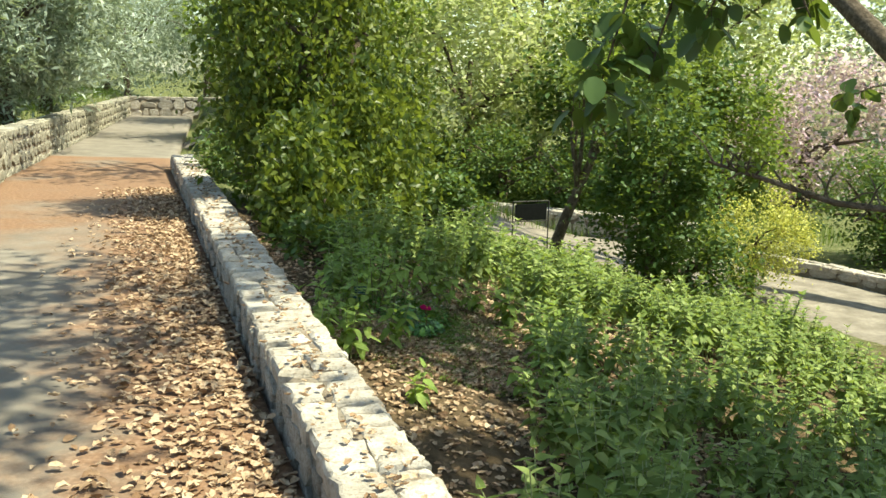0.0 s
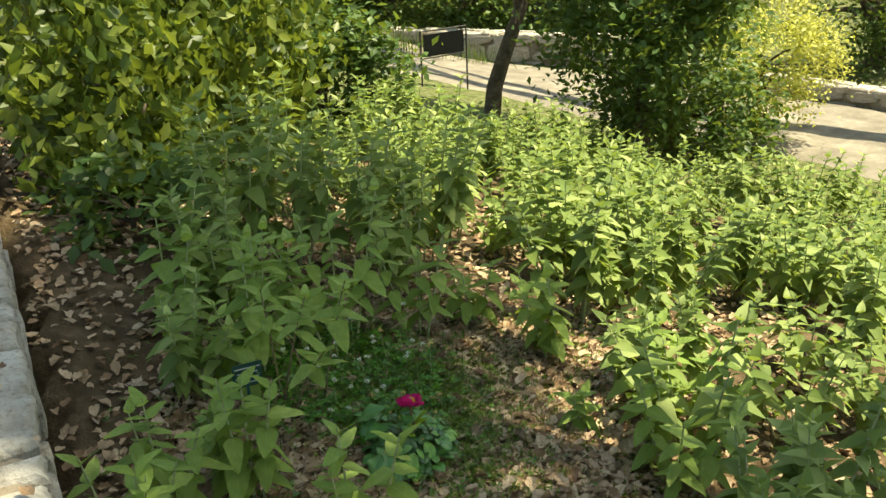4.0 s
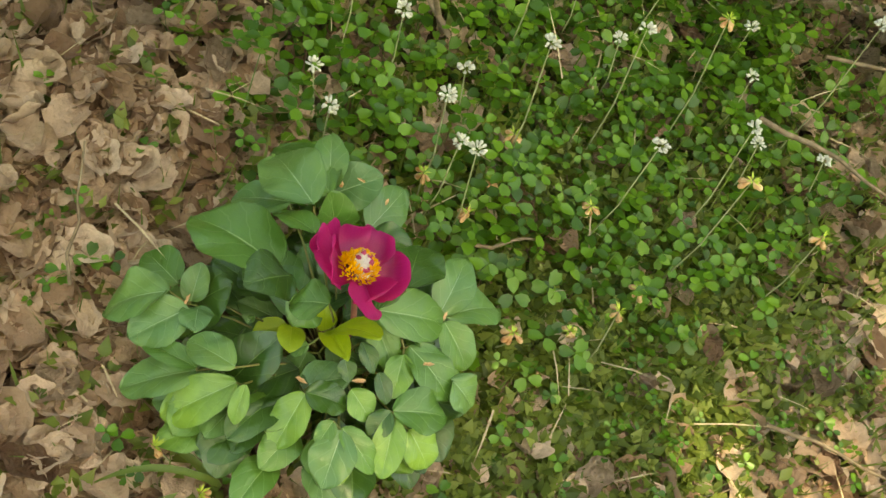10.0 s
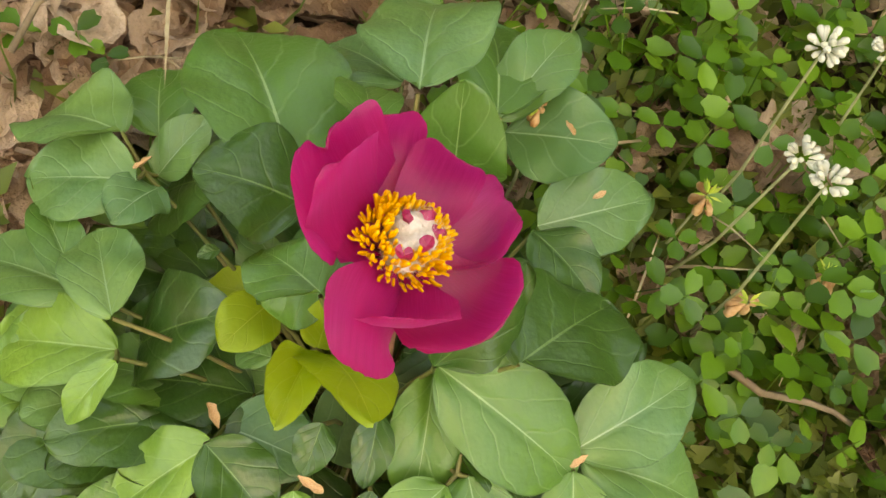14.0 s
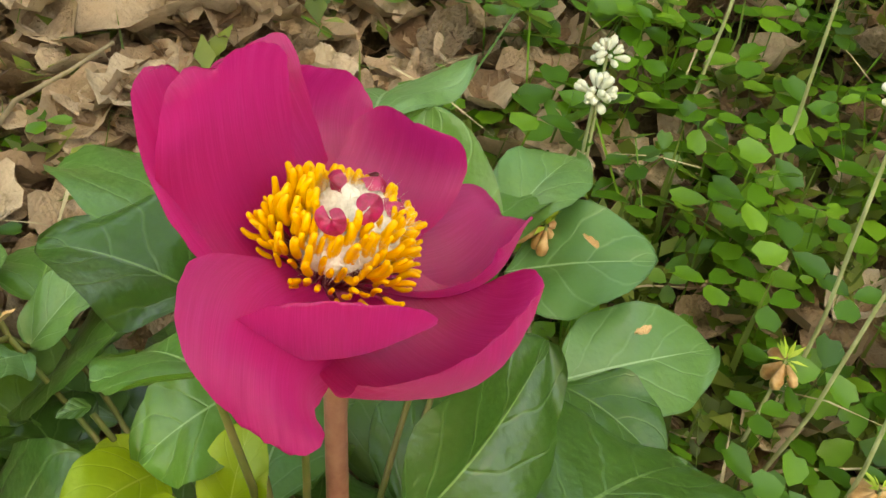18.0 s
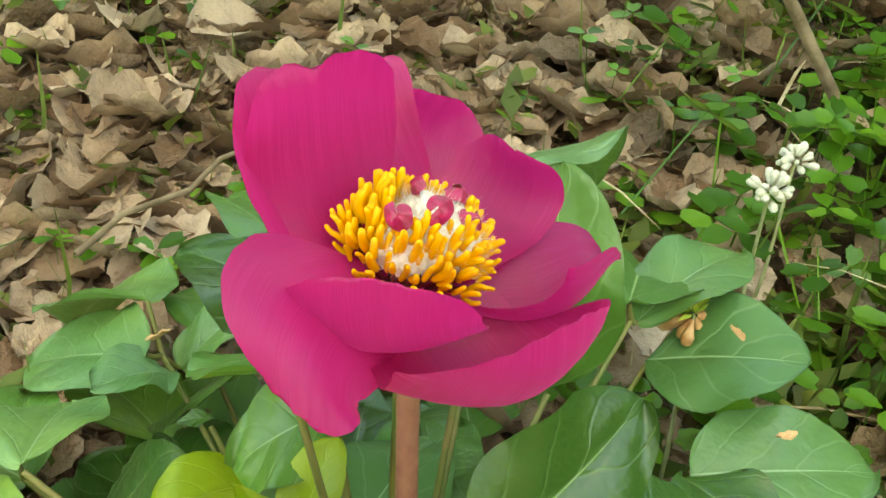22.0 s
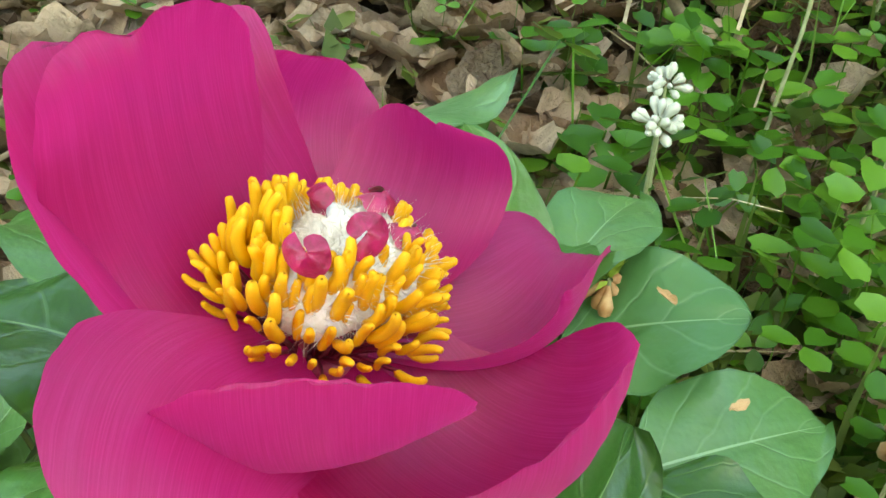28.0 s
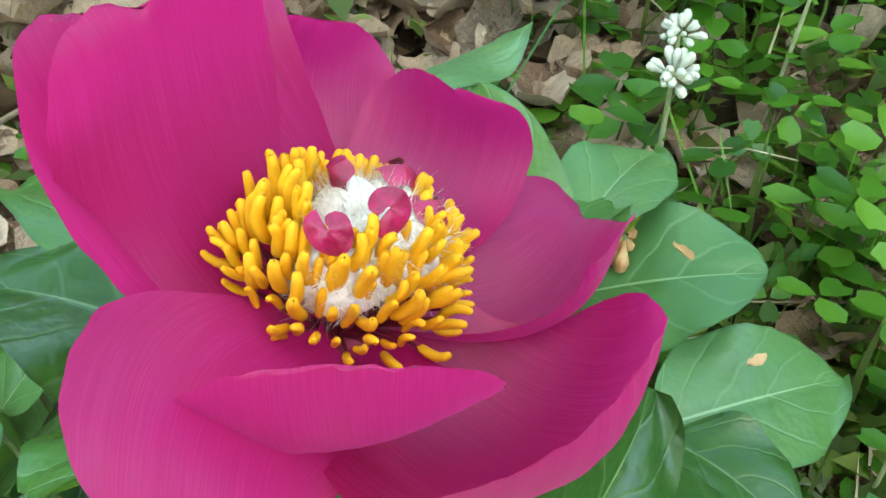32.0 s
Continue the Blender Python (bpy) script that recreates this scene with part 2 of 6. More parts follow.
def path_mat():
    m, nt, p = base_mat("path_asphalt_and_needles", 0.9, 0.2)
    tc = nt.nodes.new("ShaderNodeTexCoord")
    sep = nt.nodes.new("ShaderNodeSeparateXYZ")
    nt.links.new(tc.outputs["Object"], sep.inputs[0])
    from_wall = mathn(nt, "ADD", mathn(nt, "ADD", sep.outputs[0], mathn(nt, "MULTIPLY", sep.outputs[1], 0.32)), -0.62)
    n0, n1, n2, n3 = noise_fac(nt, 0.45, 4), noise_fac(nt, 2.2, 5), noise_fac(nt, 26, 5), noise_fac(nt, 190, 3)
    grey = ramp(nt, n1, [(0.3, (0.17, 0.145, 0.12)), (0.55, (0.235, 0.205, 0.175)), (0.75, (0.29, 0.26, 0.22))])
    brown = ramp(nt, n2, [(0.3, (0.13, 0.065, 0.035)), (0.5, (0.24, 0.125, 0.07)), (0.7, (0.36, 0.23, 0.15))])
    drift = mathn(nt, "ADD", mathn(nt, "MULTIPLY", mathn(nt, "ADD", from_wall, 1.35), 1.5), mathn(nt, "MULTIPLY", mathn(nt, "SUBTRACT", n1, 0.5), 3.0))
    far = mathn(nt, "MULTIPLY", mathn(nt, "SUBTRACT", sep.outputs[1], 9.0), 0.6)
    far = mathn(nt, "MINIMUM", far, mathn(nt, "MULTIPLY", mathn(nt, "SUBTRACT", 19.5, sep.outputs[1]), 4.0))
    far = mathn(nt, "ADD", mathn(nt, "MINIMUM", far, 0.8), mathn(nt, "MULTIPLY", mathn(nt, "SUBTRACT", n0, 0.5), 4.0))
    gone = mathn(nt, "MULTIPLY", mathn(nt, "SUBTRACT", 19.5, sep.outputs[1]), 3.0)
    mask = mathn(nt, "MINIMUM", mathn(nt, "MAXIMUM", drift, far), gone)
    mask = mathn(nt, "MINIMUM", mathn(nt, "MAXIMUM", mask, 0.0), 0.92)
    col = mixc(nt, mask, grey, brown)
    col = mixc(nt, mathn(nt, "MULTIPLY", n3, 0.4), col, (0.10, 0.085, 0.07))
    nt.links.new(col, p.inputs["Base Color"])
    bump(nt, p, mathn(nt, "ADD", mathn(nt, "MULTIPLY", n2, 0.7), n3), 0.5, 0.008)
    return m


M_PATH = path_mat()
M_GRAVEL = rocky("pale_gravel", (0.13, 0.11, 0.09), (0.21, 0.18, 0.15), (0.30, 0.265, 0.225), 2.5, spots=(0.16, 0.14, 0.11), per_object=0)
M_BARK = rocky("bark", (0.05, 0.038, 0.028), (0.12, 0.09, 0.065), (0.22, 0.17, 0.13), 14, strength=1.0, dist=0.03, spots=(0.03, 0.022, 0.016), per_object=0)
M_TWIG = plain("twig", (0.12, 0.085, 0.05), (0.25, 0.19, 0.12), 0.8, 60)
M_STRAW = plain("straw", (0.34, 0.26, 0.15), (0.50, 0.42, 0.26), 0.7, 60)
M_SAGE_STEM = plain("sage_stem", (0.20, 0.22, 0.10), (0.32, 0.34, 0.18), 0.8, 80)
M_SIGN = plain("sign_black", (0.006, 0.007, 0.007), (0.010, 0.011, 0.011), 0.85, 20, spec=0.08)
M_IRON = plain("iron", (0.02, 0.02, 0.02), (0.05, 0.045, 0.04), 0.6, 50)
M_LABEL = plain("label_green", (0.015, 0.06, 0.05), (0.03, 0.09, 0.075), 0.4, 30)
M_LABEL_INK = plain("label_ink", (0.34, 0.36, 0.34), (0.46, 0.47, 0.45), 0.5, 30)

F_VINE = foliage("vine_leaves", (0.020, 0.042, 0.008), (0.062, 0.10, 0.015), (0.21, 0.24, 0.045), 0.45, 0.35)
F_TREE = foliage("tree_leaves", (0.05, 0.09, 0.018), (0.11, 0.17, 0.035), (0.25, 0.31, 0.09), 0.5, 0.42)
F_DARK = foliage("shrub_leaves", (0.03, 0.06, 0.016), (0.055, 0.11, 0.025), (0.11, 0.18, 0.05), 0.5, 0.3)
F_OLIVE = foliage("silver_leaves", (0.16, 0.20, 0.15), (0.30, 0.35, 0.28), (0.50, 0.55, 0.48), 0.6, 0.3)
# pale tones: sunlight on the far crowns is put into the leaf colour
F_SUNLIT = foliage("sunlit_leaves", (0.30, 0.35, 0.14), (0.48, 0.51, 0.26), (0.70, 0.68, 0.46), 0.6, 0.45)
F_YELLOW = foliage("yellow_blossom", (0.36, 0.34, 0.06), (0.56, 0.53, 0.12), (0.74, 0.71, 0.30), 0.6, 0.35)
F_PINK = foliage("pink_blossom", (0.42, 0.26, 0.36), (0.58, 0.40, 0.50), (0.74, 0.60, 0.66), 0.6, 0.35)
F_GRASS = foliage("grass", (0.045, 0.095, 0.02), (0.09, 0.155, 0.035), (0.18, 0.25, 0.07), 0.55, 0.35)
F_CLOVER = foliage("clover_leaves", (0.014, 0.062, 0.005), (0.045, 0.150, 0.010), (0.12, 0.265, 0.024), 0.36, 0.16, grain=200)
F_WEED = foliage("weed_leaves", (0.035, 0.065, 0.010), (0.10, 0.15, 0.025), (0.22, 0.27, 0.06), 0.5, 0.3, grain=200)
F_SAGE_FAR = foliage("sage_leaves", (0.09, 0.145, 0.032), (0.20, 0.27, 0.07), (0.42, 0.48, 0.19), 0.65, 0.38, grain=120)
M_SAGE = veined("sage_leaf", (0.14, 0.22, 0.045), (0.42, 0.50, 0.19), [(0, (0.19, 0.28, 0.055)), (0.5, (0.27, 0.37, 0.085)), (1, (0.38, 0.47, 0.13))], 0.7, 7.0, 0.40, 0.1)
M_PEONY = veined("peony_leaf", (0.055, 0.17, 0.032), (0.30, 0.46, 0.20), [(0, (0.036, 0.115, 0.018)), (0.5, (0.078, 0.20, 0.033)), (1, (0.165, 0.315, 0.045))], 0.36, 3.7, 0.11, pucker=0.22)
M_PEONY_BLUE = veined("peony_leaf_bluish", (0.055, 0.17, 0.060), (0.30, 0.45, 0.25), [(0, (0.055, 0.145, 0.036)), (1, (0.125, 0.25, 0.060))], 0.38, 3.7, 0.10, pucker=0.22)
# darker green: shade on lower and inner leaflets put into their colour
M_PEONY_SHADED = veined("peony_leaf_shaded", (0.020, 0.075, 0.015), (0.16, 0.28, 0.10), [(0, (0.018, 0.062, 0.010)), (1, (0.042, 0.115, 0.019))], 0.30, 3.7, 0.06, pucker=0.22)
M_PEONY_YOUNG = veined("peony_leaf_young", (0.17, 0.30, 0.02), (0.48, 0.56, 0.12), [(0, (0.27, 0.40, 0.025)), (1, (0.38, 0.48, 0.035))], 0.40, 4.0, 0.40)
M_LITTER = dry_leaf_mat("dry_oak_leaves", (0.18, 0.10, 0.055), (0.45, 0.305, 0.195), (0.70, 0.54, 0.39))
M_LITTER_ONE = dry_leaf_mat("dry_oak_leaf", (0.22, 0.11, 0.06), (0.44, 0.29, 0.18), (0.66, 0.49, 0.35), False)
M_SCRAP = plain("dry_scrap", (0.34, 0.17, 0.07), (0.62, 0.42, 0.22), 0.7, 220)
M_WHITE = plain("white_petals", (0.40, 0.41, 0.32), (0.54, 0.55, 0.46), 0.6, 90)
M_CALYX = plain("calyx", (0.22, 0.34, 0.04), (0.42, 0.50, 0.08), 0.6, 90)
M_WILT = plain("wilted_petals", (0.35, 0.16, 0.06), (0.62, 0.42, 0.22), 0.7, 90)


M_STALK = plain("leaf_stalk", (0.09, 0.13, 0.03), (0.17, 0.14, 0.05), 0.5, 60)
M_PSTEM = plain("peony_stem", (0.20, 0.065, 0.05), (0.29, 0.125, 0.085), 0.5, 120)
M_CUP = plain("flower_base", (0.25, 0.02, 0.06), (0.32, 0.05, 0.08), 0.5, 120)
M_ANTHER = plain("anther", (0.66, 0.30, 0.006), (0.82, 0.43, 0.02), 0.6, 700, strength=0.3, dist=0.0003)
M_FILAMENT = plain("filament", (0.16, 0.012, 0.03), (0.25, 0.02, 0.05), 0.5, 300)
M_WOOL = plain("carpel_wool", (0.60, 0.54, 0.46), (0.72, 0.67, 0.60), 0.9, 900, strength=0.6, dist=0.0006)
M_STIGMA = plain("stigma", (0.20, 0.004, 0.03), (0.36, 0.010, 0.08), 0.35, 420, spec=0.5)


def petal_mat():
    m, nt, p = base_mat("petal", 0.34, 0.5)
    uv = nt.nodes.new("ShaderNodeUVMap")
    sep = nt.nodes.new("ShaderNodeSeparateXYZ")
    nt.links.new(uv.outputs[0], sep.inputs[0])
    comb = nt.nodes.new("ShaderNodeCombineXYZ")
    nt.links.new(mathn(nt, "MULTIPLY", sep.outputs[0], 60.0), comb.inputs[0])
    nt.links.new(mathn(nt, "MULTIPLY", sep.outputs[1], 1.6), comb.inputs[1])
    st = node(nt, "ShaderNodeTexNoise", Scale=1.5, Detail=6.0, Roughness=0.72)
    nt.links.new(comb.outputs[0], st.inputs["Vector"])
    n2 = noise_fac(nt, 45, 3)
    col = ramp(nt, st.outputs["Fac"], [(0.28, (0.43, 0.008, 0.115)), (0.5, (0.53, 0.018, 0.185)), (0.74, (0.65, 0.050, 0.29))])
    col = mixc(nt, mathn(nt, "MULTIPLY", n2, 0.35), col, (0.42, 0.004, 0.115))
    nt.links.new(col, p.inputs["Base Color"])
    p.inputs["Sheen Weight"].default_value = 0.12
    p.inputs["Sheen Tint"].default_value = (1.0, 0.55, 0.85, 1)
    bump(nt, p, mathn(nt, "ADD", st.outputs["Fac"], mathn(nt, "MULTIPLY", n2, 0.6)), 0.22, 0.0004)
    see_through(nt, p, mixc(nt, 0.5, col, (0.66, 0.006, 0.16)), 0.58)
    return m


M_PETAL = petal_mat()


# ---------- helpers for meshes ----------
def mesh_from(name, verts, faces, mat=None, smooth=True, uvs=None):
    me = bpy.data.meshes.new(name)
    verts, faces = np.asarray(verts, np.float32), np.asarray(faces, np.int32)
    k = faces.shape[1]
    me.vertices.add(len(verts))
    me.vertices.foreach_set("co", verts.ravel())
    me.loops.add(faces.size)
    me.loops.foreach_set("vertex_index", faces.ravel())
    me.polygons.add(len(faces))
    me.polygons.foreach_set("loop_start", np.arange(0, faces.size, k, dtype=np.int32))
    me.polygons.foreach_set("use_smooth", np.full(len(faces), smooth))
    if uvs is not None:
        lay = me.uv_layers.new(name="UVMap")
        lay.data.foreach_set("uv", np.asarray(uvs, np.float32)[faces.ravel()].ravel())
    if mat:
        me.materials.append(mat)
    me.update(calc_edges=True)
    me.validate()
    return me


def part(name, bm, material, parent, label=""):
    """Links a bmesh or a mesh as one mesh object under a thing or a part."""
    if isinstance(bm, bmesh.types.BMesh):
        me = bpy.data.meshes.new(name)
        bm.to_mesh(me)
        bm.free()
        me.materials.append(material)
    else:
        me = bm
    ob = new(name, me)
    if parent is not None:
        ob.parent = parent
    if label:
        tagged(ob, label)
    return ob


def thing(name, at, label, category, group="", kind="", turn=0.0):
    ob = new(name)
    ob.empty_display_size = 0.1
    ob.matrix_basis = pose(*at, 0, 0, turn)
    return tagged(ob, label, category, group, kind)


def turns(n, tilt=(0, 60), r=rng):
    """n random turns: a tilt off level, in degrees, and any heading."""
    a, h, w = np.radians(r.uniform(*tilt, n)), r.uniform(0, 2 * np.pi, n), r.uniform(0, 2 * np.pi, n)
    return rot(h, a, w)


def rot(h, a, w):
    h, a, w = np.broadcast_arrays(h, a, w)
    ch, sh, ca, sa, cw, sw = np.cos(h), np.sin(h), np.cos(a), np.sin(a), np.cos(w), np.sin(w)
    o, z = np.ones_like(h), np.zeros_like(h)
    rz = np.array([[ch, -sh, z], [sh, ch, z], [z, z, o]])
    rx = np.array([[o, z, z], [z, ca, -sa], [z, sa, ca]])
    ry = np.array([[cw, -sw, z], [sw, cw, z], [z, z, o]])
    return np.einsum("ijn,jkn,kln->nil", rz, rx, ry)


def scattered(name, template, R, pos, size, mat, smooth=True):
    """One mesh of many copies of a small template."""
    v, f = np.asarray(template[0], float), np.asarray(template[1])
    n = len(pos)
    size = np.broadcast_to(np.asarray(size, float), (n,))
    allv = np.einsum("nij,vj->nvi", R, v) * size[:, None, None] + np.asarray(pos)[:, None, :]
    allf = (f[None] + (np.arange(n) * len(v))[:, None, None]).reshape(-1, f.shape[1])
    return mesh_from(name, allv.reshape(-1, 3), allf, mat, smooth)


# leaf shapes, one unit long from the stalk along +y, facing +z
LEAF_SMALL = ([(0, 0, 0), (0.28, 0.42, 0.07), (0, 1, -0.08), (-0.28, 0.42, 0.07), (0, 0.45, -0.02)],
              [(0, 1, 4), (1, 2, 4), (2, 3, 4), (3, 0, 4)])
LEAF_BROAD = ([(0, 0, 0), (0.34, 0.25, 0.06), (0.30, 0.62, 0.03), (0, 1, -0.12), (-0.30, 0.62, 0.03), (-0.34, 0.25, 0.06), (0, 0.45, -0.03)],
              [(0, 1, 6), (1, 2, 6), (2, 3, 6), (3, 4, 6), (4, 5, 6), (5, 0, 6)])
LEAF_ARROW = ([(0, 0, 0), (0.27, 0.10, 0.05), (0.22, 0.45, 0.03), (0, 1, -0.16), (-0.22, 0.45, 0.03), (-0.27, 0.10, 0.05), (0, 0.40, -0.03)],
              [(0, 1, 6), (1, 2, 6), (2, 3, 6), (3, 4, 6), (4, 5, 6), (5, 0, 6)])
LEAF_ROUND = ([(0, 0, 0), (0.26, 0.10, 0.05), (0.42, 0.36, 0.07), (0.38, 0.68, 0.04), (0.16, 0.94, -0.05), (0, 1.02, -0.09), (-0.16, 0.94, -0.05), (-0.38, 0.68, 0.04), (-0.42, 0.36, 0.07), (-0.26, 0.10, 0.05), (0, 0.5, -0.03)],
              [(i, (i + 1) % 10, 10) for i in range(10)])
LEAF_NARROW = ([(0, 0, 0), (0.12, 0.4, 0.03), (0, 1, -0.05), (-0.12, 0.4, 0.03)], [(0, 1, 3), (1, 2, 3)])
BLADE = ([(-0.02, 0, 0), (0.02, 0, 0), (0.016, 0.55, 0.05), (-0.016, 0.55, 0.05), (0, 1, 0.22)], [(0, 1, 2), (0, 2, 3), (3, 2, 4)])


def tube(points, radii, sides=7):
    """Vertices and faces of a round, tapering tube along points, with closed ends."""
    pts = [Vector(p) for p in points]
    v, f, side = [], [], None
    for i, p in enumerate(pts):
        d = (pts[min(i + 1, len(pts) - 1)] - pts[max(i - 1, 0)]).normalized()
        if side is None:
            side = d.orthogonal().normalized()
        side = (side - d * side.dot(d)).normalized()
        other = d.cross(side)
        for k in range(sides):
            a = 2 * math.pi * k / sides
            v.append(p + side * (math.cos(a) * radii[i]) + other * (math.sin(a) * radii[i]))
    for i in range(len(pts) - 1):
        for k in range(sides):
            a, b = i * sides + k, i * sides + (k + 1) % sides
            f.append((a, b, b + sides, a + sides))
    return [tuple(p) for p in v], f


# ---------- the lie of the land ----------
def wall_x(y):
    """The bed side of the low wall beside the path."""
    return -0.70 - 0.32 * (y - 5.44)


def land(x, y):
    """Height of the ground."""
    x, y = np.asarray(x, float), np.asarray(y, float)
    d = (x - wall_x(np.clip(y, -8, 18))) * 0.952
    bed = -0.03 - 0.25 * np.maximum(d, 0) + 0.11 * np.clip(y - 7.2, -3, 1.5)
    bed = np.where(bed < -1.3, -1.3 + 0.35 * np.tanh((bed + 1.3) / 0.35), bed)
    dl = (x - wall_x(np.minimum(y, 17)) + 0.24 * np.maximum(0, y - 17)) * 0.955
    left = np.clip(-dl - 3.35, 0, 40)
    bank = 0.10 * (left > 0) + 0.70 * np.clip(left / 0.4, 0, 1) + 0.10 * left
    hill = 0.22 * np.clip(y - 30 + 0.2 * x, 0, 60) + 0.10 * np.clip(x - 9, 0, 60)
    z = np.where(dl > 0, bed + 0.25 * hill, -0.17 + bank)
    bumps = 0.018 * np.sin(x * 5.1 + 1.3 * np.sin(y * 2.3)) * np.cos(y * 4.3 + x) + 0.03 * np.sin(x * 1.1 + 2) * np.sin(y * 1.3)
    return z + np.where(d > 0.15, bumps, 0)


# ---------- ground, path, walls ----------
def sheet(name, xs, ys, z, mat):
    gx, gy = np.meshgrid(xs, ys)
    v = np.stack([gx, gy, z(gx, gy)], -1).reshape(-1, 3)
    i = (np.arange(len(ys) - 1)[:, None] * len(xs) + np.arange(len(xs) - 1)).ravel()
    return mesh_from(name, v, np.stack([i, i + 1, i + len(xs) + 1, i + len(xs)], -1), mat)


GROUND_X = np.concatenate([np.arange(-260, -16, 4.0), np.arange(-16, -5, 0.22), np.arange(-5, 4, 0.10), np.arange(4, 12, 0.5), np.arange(12, 300, 4.0)])
GROUND_Y = np.concatenate([np.arange(-120, 1, 4.0), np.arange(1, 12.5, 0.10), np.arange(12.5, 46, 0.35), np.arange(46, 420, 4.0)])
ground = new("ground", sheet("ground", GROUND_X, GROUND_Y, land, M_GROUND))
tagged(ground, "brown garden soil sloping down from the path", "ground", kind="structure")


def strip(name, side_a, side_b, ys, z, thick, mat, across=14):
    """A slab between two lines, with its edge turned down."""
    v, f = [], []
    for y in ys:
        a, b = side_a(y), side_b(y)
        row = [a + (b - a) * k / across for k in range(across + 1)]
        hs = [z(x, y) for x in row]
        v += [(row[0], y, hs[0] - thick)] + [(x, y, h) for x, h in zip(row, hs)] + [(row[-1], y, hs[-1] - thick)]
    n = across + 3
    for i in range(len(ys) - 1):
        for k in range(n - 1):
            a = i * n + k
            f.append((a, a + 1, a + n + 1, a + n))
    return mesh_from(name, v, f, mat)


def path_left(y):
    return wall_x(min(y, 15)) - 3.15 - 0.24 * max(0, y - 15)


def path_right(y):
    return wall_x(min(y, 17)) - 0.42 - 0.24 * max(0, y - 17)


path = new("road", strip("path", path_left, path_right, list(np.arange(-8, 41, 0.5)), lambda x, y: 0.004 * math.sin(x * 3 + y), 0.2, M_PATH))
tagged(path, "grey worn asphalt garden path with dry leaf litter", "path", kind="structure")


def slab_mesh(seed, mat, rounded=0.05):
    """A rough block, one unit in each direction, with an angular outline and a nearly flat, chipped top."""
    r = random.Random(seed)
    n = 9
    angs = sorted(2 * math.pi * (k + r.uniform(-0.32, 0.32)) / n for k in range(n))
    ring = []
    for a in angs:
        c, s = math.cos(a), math.sin(a)
        reach = min(0.5 / max(abs(c), 1e-6), 0.5 / max(abs(s), 1e-6))
        reach = min(reach, 0.60) * r.uniform(0.90, 1.03)
        ring.append((c * reach, s * reach))
    v, f = [], []
    for scale, z, jig in ((0.97, 0.0, 0.02), (1.0, 0.55, 0.025), (0.985, 0.90, 0.02), (1 - rounded, 0.985, 0.015), (0.55, 1.0, 0.03)):
        for x, y in ring:
            v.append((x * scale + r.uniform(-jig, jig), y * scale + r.uniform(-jig, jig), z + r.uniform(-jig, jig) * (0 if z == 0 else 1.6)))
    v.append((r.uniform(-0.1, 0.1), r.uniform(-0.1, 0.1), 1.0 + r.uniform(-0.05, 0.05)))
    quads = []
    for i in range(4):
        for k in range(n):
            a, b = i * n + k, i * n + (k + 1) % n
            quads += [(a, b, b + n), (a, b + n, a + n)]
    quads += [(4 * n + k, 4 * n + (k + 1) % n, 5 * n) for k in range(n)]
    me = mesh_from("stone", v, quads, mat, False)
    return me


